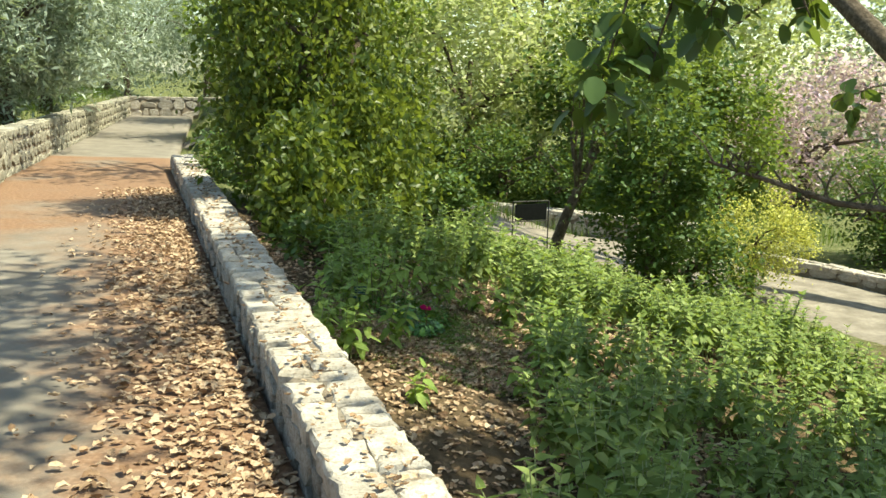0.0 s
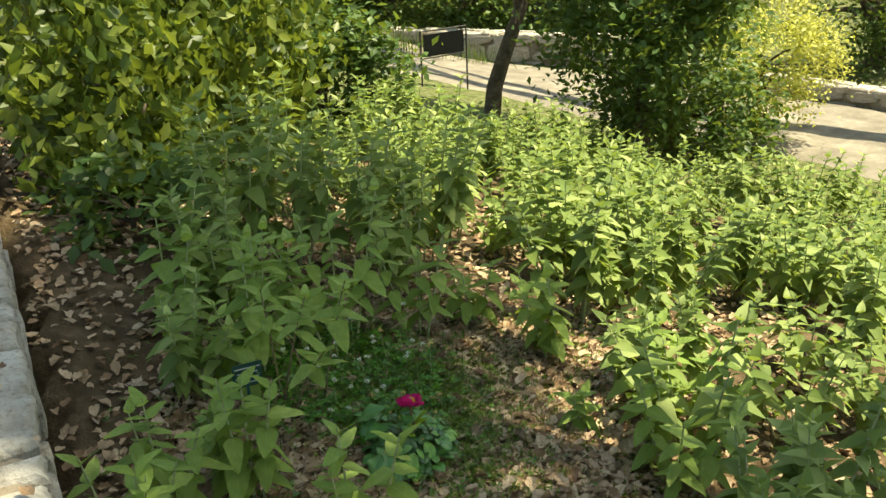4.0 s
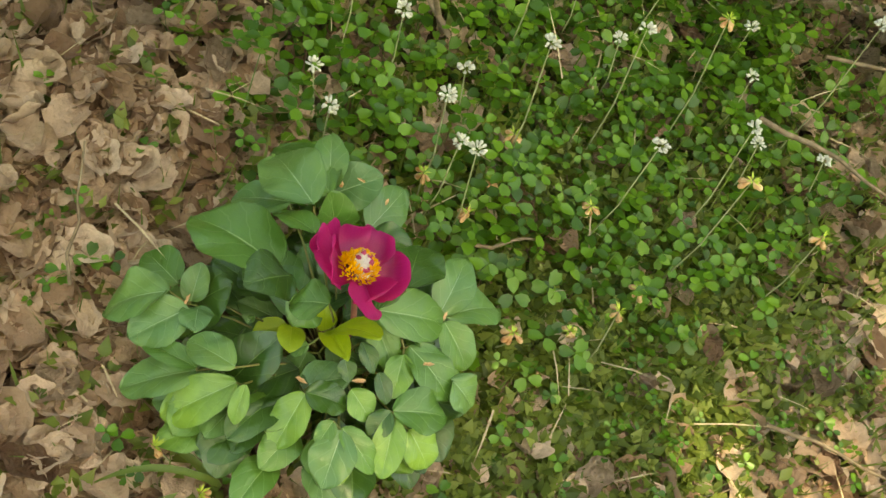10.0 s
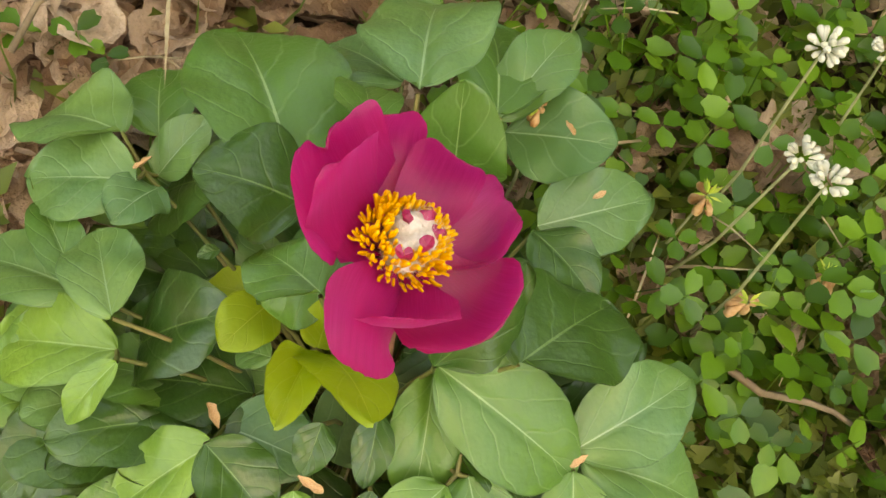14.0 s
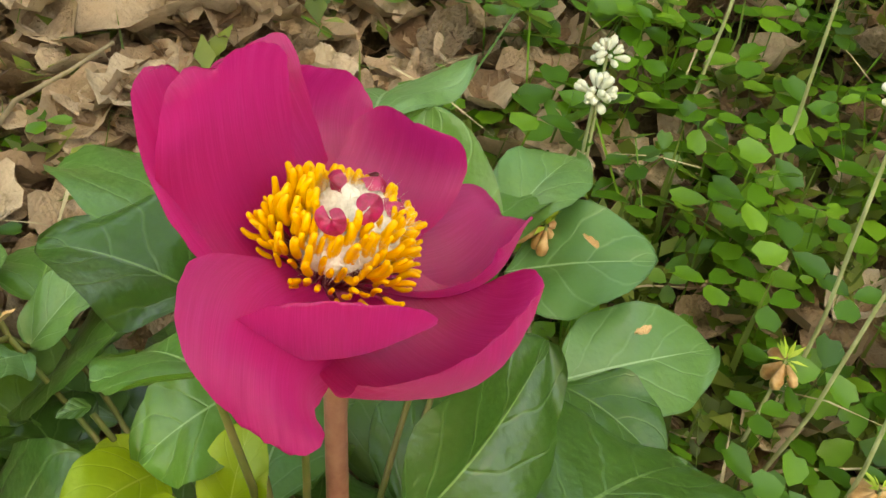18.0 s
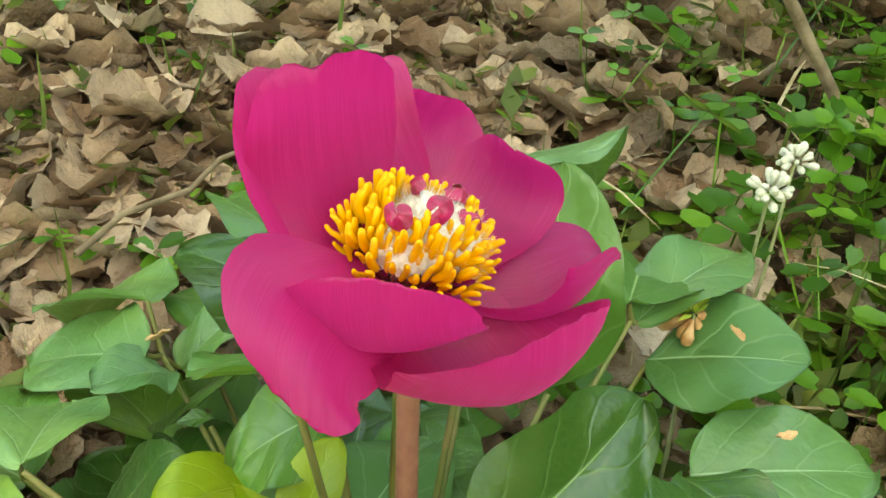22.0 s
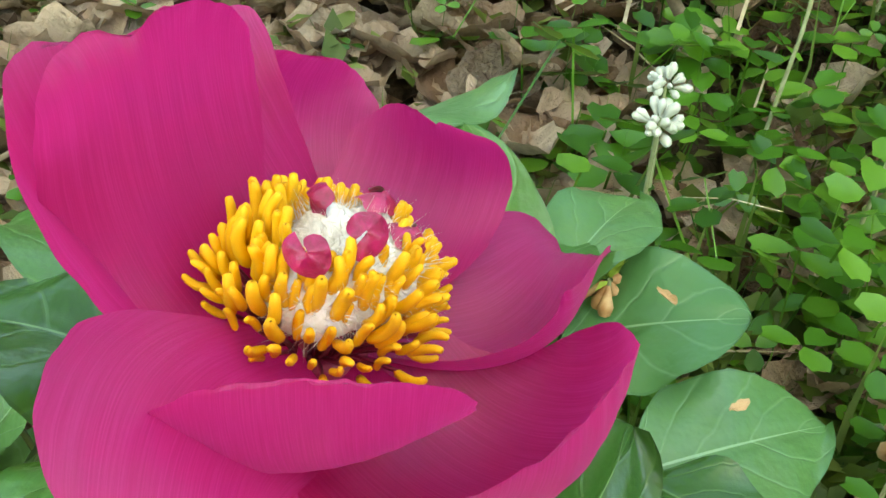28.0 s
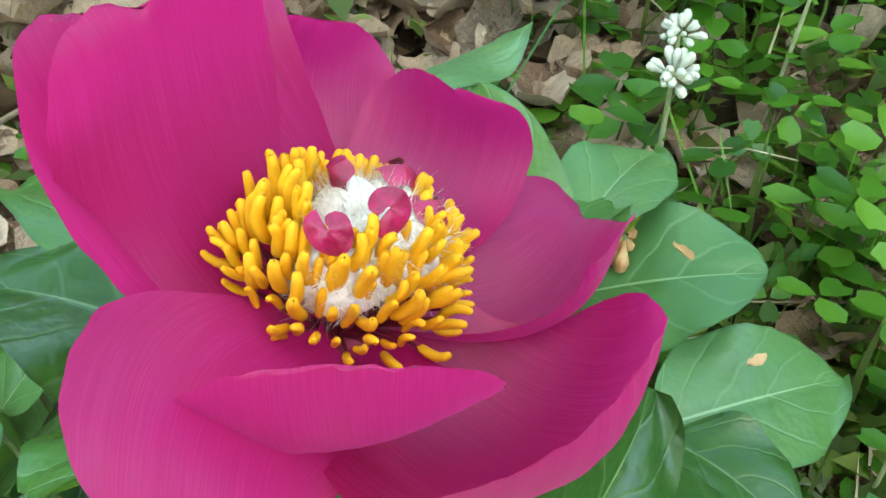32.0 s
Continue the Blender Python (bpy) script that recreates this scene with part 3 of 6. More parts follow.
def wall_run(name, label, start, end, base_z, top_z, thick, mat, mortar, seed, stone_len=0.26, course=0.15, faces=(-1, 1)):
    """A straight stone wall: a mortar core, rough face stones in uneven courses and flat cap stones set flush in mortar."""
    r = random.Random(seed)
    a, b = Vector((*start, 0)), Vector((*end, 0))
    run = (b - a).length
    ang = math.atan2(b.y - a.y, b.x - a.x)
    root = thing(name, (a.x, a.y, 0), label, "wall", kind="structure", turn=math.degrees(ang))
    core = []
    n = max(8, int(run / 0.12))
    for i in range(n + 1):
        x = run * i / n
        q = [noise.noise(Vector((x * 2.3, k * 3.1, seed))) * 0.014 for k in range(6)]
        t, h = thick / 2 - 0.03, top_z - 0.020
        core += [(x, -t + q[0], base_z), (x, -t + q[1], h - 0.03), (x, -t * 0.75, h + q[2]), (x, 0, h + q[3]), (x, t * 0.75, h + q[4]), (x, t + q[5], h - 0.03), (x, t + q[0], base_z)]
    cf = [(i * 7 + k, i * 7 + k + 1, i * 7 + k + 8, i * 7 + k + 7) for i in range(n) for k in range(6)]
    part("mortar_core", mesh_from("mortar_core", core, [(q[0], q[3], q[2], q[1]) for q in cf], mortar), mortar, root)
    kinds = [slab_mesh(seed * 100 + k, mat, 0.10) for k in range(10)]

    def put(me, x, y, z, size, m):
        ob = new("stone", me)
        ob.parent = root
        ob.matrix_basis = Matrix.Translation((x, y, z)) @ m @ Matrix.Diagonal((*size, 1))

    for sy in faces:
        z = base_z
        while z < top_z - 0.10:
            high = min(course * r.uniform(0.6, 1.45), top_z - 0.05 - z)
            x = r.uniform(0, 0.1)
            while x < run:
                w = stone_len * r.choice((0.4, 0.6, 0.8, 1.0, 1.3))
                h = high * r.choice((0.6, 0.85, 1.0, 1.25))
                # a block lying on its side, its top turned outwards
                put(r.choice(kinds), x + w / 2, sy * (thick / 2 - 0.09), z + high / 2 + r.uniform(-0.015, 0.015),
                    (w * 0.97, h * 0.97, r.uniform(0.075, 0.105)), pose(0, 0, 0, -90 * sy + r.uniform(-4, 4), r.uniform(-16, 16), 0))
                x += w + r.uniform(0.0, 0.025)
            z += high
    spans, x = [], 0.0
    while x < run:
        if r.random() < 0.30:
            w = stone_len * r.uniform(0.5, 1.2)
            spans.append((x, w, -thick / 2, thick / 2, 0.0))
        else:
            w = stone_len * r.uniform(1.1, 2.8)
            split, slope = thick * r.uniform(-0.22, 0.22), r.uniform(-0.12, 0.12)
            for lo, hi in ((-thick / 2, split), (split, thick / 2)):
                q = x
                while q < x + w - 0.01:
                    piece = min(stone_len * r.choice((0.4, 0.6, 0.8, 1.0, 1.4)), x + w - q)
                    piece = x + w - q if x + w - q - piece < 0.07 else piece
                    spans.append((q, piece, lo, hi, slope))
                    q += piece
        x += w
    for x, w, low, high, slope in spans:
        lo = (lambda q: low) if low < -thick * 0.4 else (lambda q: low + slope * (q - x))
        hi = (lambda q: high) if high > thick * 0.4 else (lambda q: high + slope * (q - x))
        skew, skew_next = r.uniform(-0.025, 0.025), r.uniform(-0.025, 0.025)
        gap = r.uniform(0.006, 0.022)
        ring = []
        for q, sk, side in ((0, skew, 0), (0.35, 0, 0), (0.7, 0, 0), (1, skew_next, 0), (1, skew_next * 0.3, 0.5), (1, -skew_next, 1), (0.65, 0, 1), (0.3, 0, 1), (0, -skew, 1), (0, skew * 0.3, 0.5)):
            px = x + w * q + sk
            py = lo(px) * (1 - side) + hi(px) * side
            ring.append(Vector((px + r.uniform(-0.008, 0.008), py + r.uniform(-0.010, 0.010), 0)))
        mid = sum(ring, Vector()) / len(ring)
        top, tip_x, tip_y = top_z + r.uniform(-0.010, 0.012), r.uniform(-0.05, 0.05), r.uniform(-0.06, 0.06)
        v, n = [], len(ring)
        for inset, drop in ((gap, 0.09), (gap * 0.6, 0.022), (gap + 0.006, 0.006), (gap + 0.022, 0.0)):
            for p in ring:
                d = (p - mid)
                e = mid + d * max(0.3, 1 - inset / max(d.length, 0.02))
                v.append((e.x, e.y, top - drop + (e.x - mid.x) * tip_x + (e.y - mid.y) * tip_y + (r.uniform(-0.004, 0.004) if drop < 0.05 else 0)))
        v.append((mid.x, mid.y, top + r.uniform(-0.004, 0.006)))
        f = []
        for i in range(3):
            for k in range(n):
                c, d = i * n + k, i * n + (k + 1) % n
                f += [(c, d, d + n), (c, d + n, c + n)]
        f += [(3 * n + k, 3 * n + (k + 1) % n, 4 * n) for k in range(n)]
        if r.random() > 0.07:
            ob = new("stone", mesh_from("stone", v, f, mat, False))
            ob.parent = root
    return root


def along(y, off):
    return (wall_x(y) + off, y)


wall_run("wall_path", "low pale limestone wall with rough cap stones", along(0.4, -0.20), along(17.0, -0.20), -0.35, 0.27, 0.39, M_LIMESTONE, M_MORTAR, 3)
wall_run("wall_bank", "dry stone retaining wall beside the garden path", (path_left(8), 8), (path_left(15) - 0.1, 15), -0.1, 0.76, 0.4, M_STONE_DARK, M_MORTAR, 4, 0.27, 0.16, faces=(-1,))
wall_run("wall_bank", "dry stone retaining wall beside the garden path", (path_left(15) - 0.1, 15), (path_left(39) - 0.1, 39), -0.1, 0.72, 0.4, M_STONE_DARK, M_MORTAR, 5, 0.34, 0.20, faces=(-1,))
wall_run("wall_end", "far pale stone wall where the path bends", (path_left(39) - 0.2, 39.2), (path_right(40) + 1.5, 40.4), -0.1, 0.75, 0.5, M_LIMESTONE, M_MORTAR, 6, 0.6, 0.3, faces=(-1,))


# the lower path past the sign, and its edging wall
def curve(pts, n):
    """Points along a smooth line through pts."""
    P = [Vector(p) for p in pts]
    P = [P[0] * 2 - P[1]] + P + [P[-1] * 2 - P[-2]]
    out = []
    for i in range(1, len(P) - 2):
        for k in range(n):
            t = k / n
            out.append(0.5 * (2 * P[i] + (P[i + 1] - P[i - 1]) * t + (2 * P[i - 1] - 5 * P[i] + 4 * P[i + 1] - P[i + 2]) * t * t + (3 * P[i] - P[i - 1] - 3 * P[i + 1] + P[i + 2]) * t ** 3))
    return out + [P[-2]]


line = curve([(-6.0, 25.6, 0), (-2.2, 22.6, 0), (1.2, 20.4, 0), (3.4, 18.6, 0), (5.0, 16.6, 0), (6.2, 14.9, 0), (7.0, 13.0, 0), (7.7, 10.6, 0), (9.5, 7, 0)], 8)
v, f = [], []
for i, c in enumerate(line):
    d = (line[min(i + 1, len(line) - 1)] - line[max(i - 1, 0)]).normalized()
    nrm = Vector((-d.y, d.x, 0))
    for k in range(-6, 7):
        q = c + nrm * (1.5 * k / 6)
        lift = 0.03 if abs(k) < 6 else -0.05
        v.append((q.x, q.y, float(land(q.x, q.y)) + lift))
    if i:
        for k in range(12):
            a = (i - 1) * 13 + k
            f.append((a, a + 13, a + 14, a + 1))
tagged(new("lower_path", mesh_from("lower_path", v, f, M_GRAVEL)), "pale dusty gravel path on the lower terrace", "path", kind="structure")
wall_run("wall_lower", "low stone edging wall behind the lower path", (-5.0, 26.6), (4.4, 20.2), -1.75, -1.12, 0.4, M_LIMESTONE, M_MORTAR, 8, 0.45, 0.2, faces=(-1,))
wall_run("wall_kerb", "rough pale kerb stones along the lower path", (4.4, 20.2), (7.6, 15.4), -1.8, -1.38, 0.3, M_LIMESTONE, M_MORTAR, 9, 0.45, 0.2, faces=(-1,))


# ---------- trees and shrubs ----------
def crown_points(n, centre, radii, clumps, seed, hollow=0.55):
    r = np.random.default_rng(seed)
    c = r.normal(size=(clumps, 3))
    c /= np.linalg.norm(c, axis=1)[:, None]
    c *= r.uniform(hollow, 1.0, (clumps, 1))
    size = r.uniform(0.16, 0.34, clumps)
    pick = r.integers(0, clumps, n)
    p = c[pick] + r.normal(size=(n, 3)) * size[pick][:, None] * 0.6
    return p * np.asarray(radii) + np.asarray(centre)


def tree(name, label, at, height, crown, radii, n_leaves, leaf, size, mat, seed, trunk=0.12, lean=(0, 0), tilt=(0, 80), clumps=40, group="", limbs=6, hollow=0.5):
    r = random.Random(seed)
    z0 = float(land(at[0], at[1])) - 0.05
    root = thing(name, (at[0], at[1], z0), label, "tree" if "tree" in name else "shrub", group)
    top = Vector((crown[0] - at[0], crown[1] - at[1], crown[2] - z0))
    bend = Vector((lean[0], lean[1], 0))
    steps = 7
    pts = [Vector((0, 0, 0)).lerp(top, i / steps) + bend * math.sin(math.pi * i / steps) + Vector((r.uniform(-1, 1), r.uniform(-1, 1), 0)) * trunk * 0.35 for i in range(steps + 1)]
    tubes = [tube(pts, [trunk * (1.25 - 0.85 * i / steps) for i in range(steps + 1)], 9)]
    ob = new("trunk", mesh_from("trunk", *tubes[0], M_BARK))
    ob.parent = root
    for k in range(limbs):
        s = pts[r.randint(3, steps - 1)]
        a, e = r.uniform(0, 6.28), r.uniform(0.1, 0.9)
        tip = top + Vector((math.cos(a) * radii[0] * 0.8, math.sin(a) * radii[1] * 0.8, radii[2] * (e - 0.35)))
        mid = s.lerp(tip, 0.5) + Vector((r.uniform(-1, 1), r.uniform(-1, 1), r.uniform(0, 1))) * radii[2] * 0.15
        li = new("limb", mesh_from("limb", *tube([s, s.lerp(mid, 0.5) + Vector((0, 0, 0.02)), mid, tip], [trunk * 0.5, trunk * 0.4, trunk * 0.3, trunk * 0.08], 6), M_BARK))
        li.parent = root
    P = crown_points(n_leaves, top, radii, clumps, seed, hollow)
    rr = np.random.default_rng(seed + 1)
    cr = new("crown", scattered("crown", leaf, turns(n_leaves, tilt, rr), P, size * rr.uniform(0.6, 1.3, n_leaves), mat))
    cr.parent = root
    return root


tree("vine_tree", "tall trunk wrapped in yellow-green climbing vine leaves", (-1.65, 12.0), 5, (-1.75, 12.0, 2.1), (1.05, 1.2, 3.0), 19000, LEAF_SMALL, 0.105, F_VINE, 21, 0.16, tilt=(40, 115), clumps=170, hollow=0.6)
tree("vine_bush", "climbing vine bush with yellow-green leaves", (-0.95, 13.2), 2, (-0.95, 13.2, 0.7), (0.85, 0.9, 1.5), 7000, LEAF_SMALL, 0.105, F_VINE, 27, 0.05, tilt=(20, 100), clumps=90)
tree("tall_tree", "tall tree with a straight dark trunk", (-2.95, 16.2), 6, (-2.7, 16.4, 6.2), (2.0, 2.0, 1.6), 1100, LEAF_BROAD, 0.12, F_TREE, 20, 0.13, clumps=40)
tree("garden_tree", "small leaning tree with a dark trunk and green crown", (1.75, 15.4), 3, (2.85, 15.6, 1.6), (1.1, 1.1, 0.9), 5000, LEAF_SMALL, 0.10, F_TREE, 22, 0.085, lean=(-0.1, 0), clumps=40)
tree("climbing_vine", "yellow-green climbing vine trailing down to the bed", (-1.4, 10.2), 2, (-1.42, 10.1, 0.35), (0.50, 1.0, 0.95), 6500, LEAF_SMALL, 0.10, F_VINE, 26, 0.05, tilt=(40, 115), clumps=70)
tree("climbing_vine", "yellow-green climbing vine trailing down to the bed", (-1.1, 11.4), 2, (-1.05, 11.3, 0.45), (0.75, 0.9, 1.15), 9000, LEAF_SMALL, 0.10, F_VINE, 27, 0.05, tilt=(40, 115), clumps=90)
tree("shrub", "low straggling vine shoots at the foot of the wall", (-1.25, 9.0), 1, (-1.2, 9.0, 0.08), (0.42, 0.55, 0.28), 1300, LEAF_SMALL, 0.085, F_DARK, 29, 0.02, clumps=26)
tree("shrub", "low dark green shrub below the climbing vine", (-0.2, 12.6), 1, (-0.2, 12.6, -0.05), (0.75, 0.5, 0.62), 4500, LEAF_SMALL, 0.09, F_DARK, 28, 0.04, clumps=50)
tree("shrub_tree", "dense dark green shrub beside the lower path", (2.95, 13.6), 2, (2.95, 13.6, 0.45), (1.0, 1.0, 1.35), 9000, LEAF_SMALL, 0.10, F_DARK, 23, 0.07, clumps=60)
tree("yellow_bush", "broom bush covered in bright yellow blossom", (4.9, 15.0), 1, (4.9, 15.0, -0.62), (0.85, 0.85, 0.85), 7000, LEAF_SMALL, 0.055, F_YELLOW, 24, 0.04, clumps=40)
tree("redbud_tree", "redbud tree in pale pink blossom", (10.2, 27.5), 5, (10.2, 27.5, 0.6), (3.0, 2.6, 1.9), 9000, LEAF_SMALL, 0.16, F_PINK, 25, 0.2, clumps=60)
for k, (x, y, h, rx, n) in enumerate([(-8.9, 19.8, 3.6, 1.9, 16000), (-10.6, 26.0, 4.2, 2.6, 14000), (-10.5, 43.0, 5.5, 3.4, 9000), (-16, 36.0, 5.2, 4.0, 11000), (-12.0, 17.0, 4.2, 2.4, 11000), (-15, 46, 6, 4, 8000)]):
    tree("olive_tree", "olive tree with silvery grey-green crown", (x, y), h, (x, y, h * 0.62 + 0.6), (rx, rx, h * 0.58), int(n * 1.5), LEAF_NARROW, 0.21, F_OLIVE, 31 + k, 0.14, tilt=(10, 100), clumps=70, group="olive trees on the bank")
for k, (x, y, zc, rx, rz, n, leaf, size, mat, what) in enumerate([
        (-3.5, 26.0, 2.6, 3.0, 3.4, 11000, LEAF_BROAD, 0.16, F_TREE, "broad-leaved tree with mid-green leaves"),
        (0.6, 27.5, 2.2, 3.2, 3.3, 12000, LEAF_BROAD, 0.16, F_SUNLIT, "tree with yellow-green leaves paled to look sunlit"),
        (4.6, 25.0, 1.4, 2.6, 2.8, 11000, LEAF_BROAD, 0.15, F_DARK, "dark green shrub on the lower terrace"),
        (7.0, 24.5, 0.2, 1.8, 1.9, 9000, LEAF_SMALL, 0.15, F_TREE, "rounded green shrub on the lower terrace"),
        (3.2, 34.0, 4.6, 4.5, 4.5, 11000, LEAF_SMALL, 0.25, F_SUNLIT, "tree with yellow-green leaves paled to look sunlit"),
        (9.5, 36.0, 3.8, 4.5, 4.5, 11000, LEAF_SMALL, 0.25, F_SUNLIT, "tree with yellow-green leaves paled to look sunlit"),
        (17.0, 33.0, 2.5, 4.5, 4.0, 10000, LEAF_SMALL, 0.25, F_OLIVE, "bright silvery tree on the slope"),
        (-4.5, 36.0, 4.6, 4.5, 5.0, 10000, LEAF_SMALL, 0.25, F_TREE, "broad-leaved tree with mid-green leaves"),
        (14.5, 22.0, -0.4, 2.2, 1.6, 7000, LEAF_SMALL, 0.13, F_TREE, "rounded green shrub on the lower terrace"),
        (8.6, 18.6, -0.6, 1.5, 1.2, 7000, LEAF_SMALL, 0.10, F_DARK, "dark green shrub beside the lower path"),
        (10.4, 15.6, -0.7, 1.6, 1.0, 6000, LEAF_SMALL, 0.10, F_DARK, "dark green shrub beside the lower path"),
        (3.7, 14.4, -1.0, 1.0, 0.75, 5500, LEAF_SMALL, 0.09, F_DARK, "low dark green shrub beside the lower path"),
        # added shrub, its dark leaves standing for a shadowed gap at the wall's end
        (-3.1, 14.9, 0.25, 0.8, 0.8, 4500, LEAF_SMALL, 0.09, F_DARK, "dark green shrub added for the shadowed gap behind the wall"),
        (-0.8, 25.2, -0.3, 1.3, 1.0, 6000, LEAF_SMALL, 0.10, F_DARK, "dark green shrub on the lower terrace"),
        (-2.6, 24.6, -0.3, 1.2, 1.2, 6000, LEAF_SMALL, 0.11, F_DARK, "dark green shrub behind the lower path"),
        (1.4, 23.4, -0.4, 1.2, 1.1, 6000, LEAF_SMALL, 0.11, F_DARK, "dark green shrub behind the lower path"),
        (3.0, 22.4, -0.6, 1.0, 0.9, 5000, LEAF_SMALL, 0.11, F_DARK, "dark green shrub behind the lower path"),
        (26.0, 46.0, 6.0, 8.0, 6.0, 8000, LEAF_SMALL, 0.45, F_SUNLIT, "tree with yellow-green leaves paled to look sunlit"),
        (12.0, 52.0, 8.0, 8.0, 7.0, 9000, LEAF_SMALL, 0.45, F_SUNLIT, "tree with yellow-green leaves paled to look sunlit"),
        (-3.0, 55.0, 8.5, 8.0, 8.0, 9000, LEAF_SMALL, 0.45, F_TREE, "broad-leaved tree with mid-green leaves"),
        (-18.0, 52.0, 8.0, 8.0, 7.0, 9000, LEAF_SMALL, 0.4, F_OLIVE, "bright silvery tree on the slope"),
        (-30.0, 40.0, 7.0, 8.0, 7.0, 8000, LEAF_SMALL, 0.4, F_OLIVE, "bright silvery tree on the slope")]):
    tree("garden_tree" if rz > 2 else "shrub", what, (x, y), rz, (x, y, zc), (rx, rx, rz), n, leaf, size, mat, 50 + k, 0.16, clumps=80)
# dense trees added out of view on the lower side to cut low sky light
for k, (x, y, zc, rx, rz) in enumerate([(12.5, 8.0, 4.2, 3.2, 3.6), (12.0, 1.5, 4.5, 3.0, 3.6), (13.0, 13.5, 3.2, 2.4, 3.0)]):
    tree("garden_tree", "tall dense tree added out of view to block low sky light", (x, y), rz, (x, y, zc), (rx, rx, rz), 5000, LEAF_SMALL, 0.34, F_TREE, 90 + k, 0.2, clumps=90)



# ---------- sage beds ----------
def sage_leaf_mesh(seed, mat, length=1.0, rows=12, cols=4):
    """An arrow-shaped leaf with a scalloped edge, drooping towards its tip."""
    r = random.Random(seed)
    v, uv, f = [], [], []
    droop = r.uniform(0.10, 0.30)
    for i in range(rows + 1):
        t = i / rows
        w = 0.30 * min(1.0, (t + 0.02) / 0.20) ** 0.6 * (1 - t) ** 0.66 * (1 + 0.30 * t) if t < 1 else 0.0
        w *= 1 + (0.035 if i % 2 else -0.03)
        for k in range(-cols, cols + 1):
            u = k / cols
            v.append((u * w, t * length, -droop * t * t + 0.13 * abs(u) * w + 0.05 * math.sin(5 * t + seed) * u * u * w + 0.012 * math.sin(9 * t + 3 * u + seed)))
            uv.append((u, t))
    n = 2 * cols + 1
    for i in range(rows):
        for k in range(n - 1):
            a = i * n + k
            f.append((a, a + 1, a + n + 1, a + n))
    return mesh_from("sage_leaf", v, f, mat, True, uv)


SAGE_LEAVES = [sage_leaf_mesh(k, M_SAGE) for k in range(5)]


def sage_poses(r, height, stems, spread, tips=None):
    """Stem lines and leaf poses of one sage plant: pairs of leaves, crosswise up each stem."""
    lines, leaves = [], []
    for s in range(len(tips) if tips else stems):
        a = r.uniform(0, 6.28)
        out = r.uniform(0.2, 1) * spread
        h = height * r.uniform(0.72, 1.05)
        top = Vector((math.cos(a) * out, math.sin(a) * out, h))
        base = Vector((math.cos(a), math.sin(a), 0)) * out * 0.25
        if tips:
            top, base = Vector(tips[s]), Vector(tips[s]) * 0.03
            h = top.length
        mid = base.lerp(top, 0.5) + Vector((0, 0, h * 0.08))
        pts = [base * (1 - t) ** 2 + mid * 2 * t * (1 - t) + top * t * t for t in (0, 0.2, 0.4, 0.6, 0.8, 1)]
        lines.append((pts, [0.0038, 0.0036, 0.0034, 0.003, 0.0026, 0.002] if tips else [0.005, 0.005, 0.0045, 0.004, 0.003, 0.002]))
        pairs = max(5, int(h / (0.11 if tips else 0.060)))
        turn = r.uniform(0, 3.14)
        for i in range(pairs):
            t = (0.62 if tips else 0.25) + (0.38 if tips else 0.75) * (i + 0.5) / pairs
            p = base * (1 - t) ** 2 + mid * 2 * t * (1 - t) + top * t * t
            size = (0.125 - 0.06 * max(0, (t - 0.45) / 0.55) ** 1.3) * r.uniform(0.75, 1.15)
            rise = -25 + 75 * max(0, (t - 0.5) / 0.5) ** 1.5 + r.uniform(-14, 14)
            for side in (0, 180):
                leaves.append((p, math.degrees(turn) + side + r.uniform(-12, 12), rise, size))
            turn += 1.57 + r.uniform(-0.3, 0.3)
    return lines, leaves


def sage_plant(at, height, stems, spread, seed, split, tips=None, label="grey-green sage plant with large soft arrow-shaped leaves"):
    r = random.Random(seed)
    root = thing("sage_plant", (at[0], at[1], float(land(*at)) - 0.02), label, "plant", "sage plants in the bed")
    lines, leaves = sage_poses(r, height, stems, spread, tips)
    for pts, rad in lines:
        ob = new("stem", mesh_from("stem", *tube(pts, rad, 6), M_TWIG if tips else M_SAGE_STEM))
        ob.parent = root
    if split:
        for p, turn, rise, size in leaves:
            ob = new("leaf", r.choice(SAGE_LEAVES))
            ob.parent = root
            ob.matrix_basis = Matrix.Translation(p) @ pose(0, 0, 0, rise, r.uniform(-18, 18), turn) @ Matrix.Scale(size, 4)
    else:
        R = np.array([np.array(pose(0, 0, 0, rise, r.uniform(-18, 18), turn).to_3x3()) for _, turn, rise, _ in leaves])
        ob = new("leaves", scattered("leaves", LEAF_ARROW, R, [tuple(p) for p, *_ in leaves], [s for *_, s in leaves], F_SAGE_FAR))
        ob.parent = root
    return root


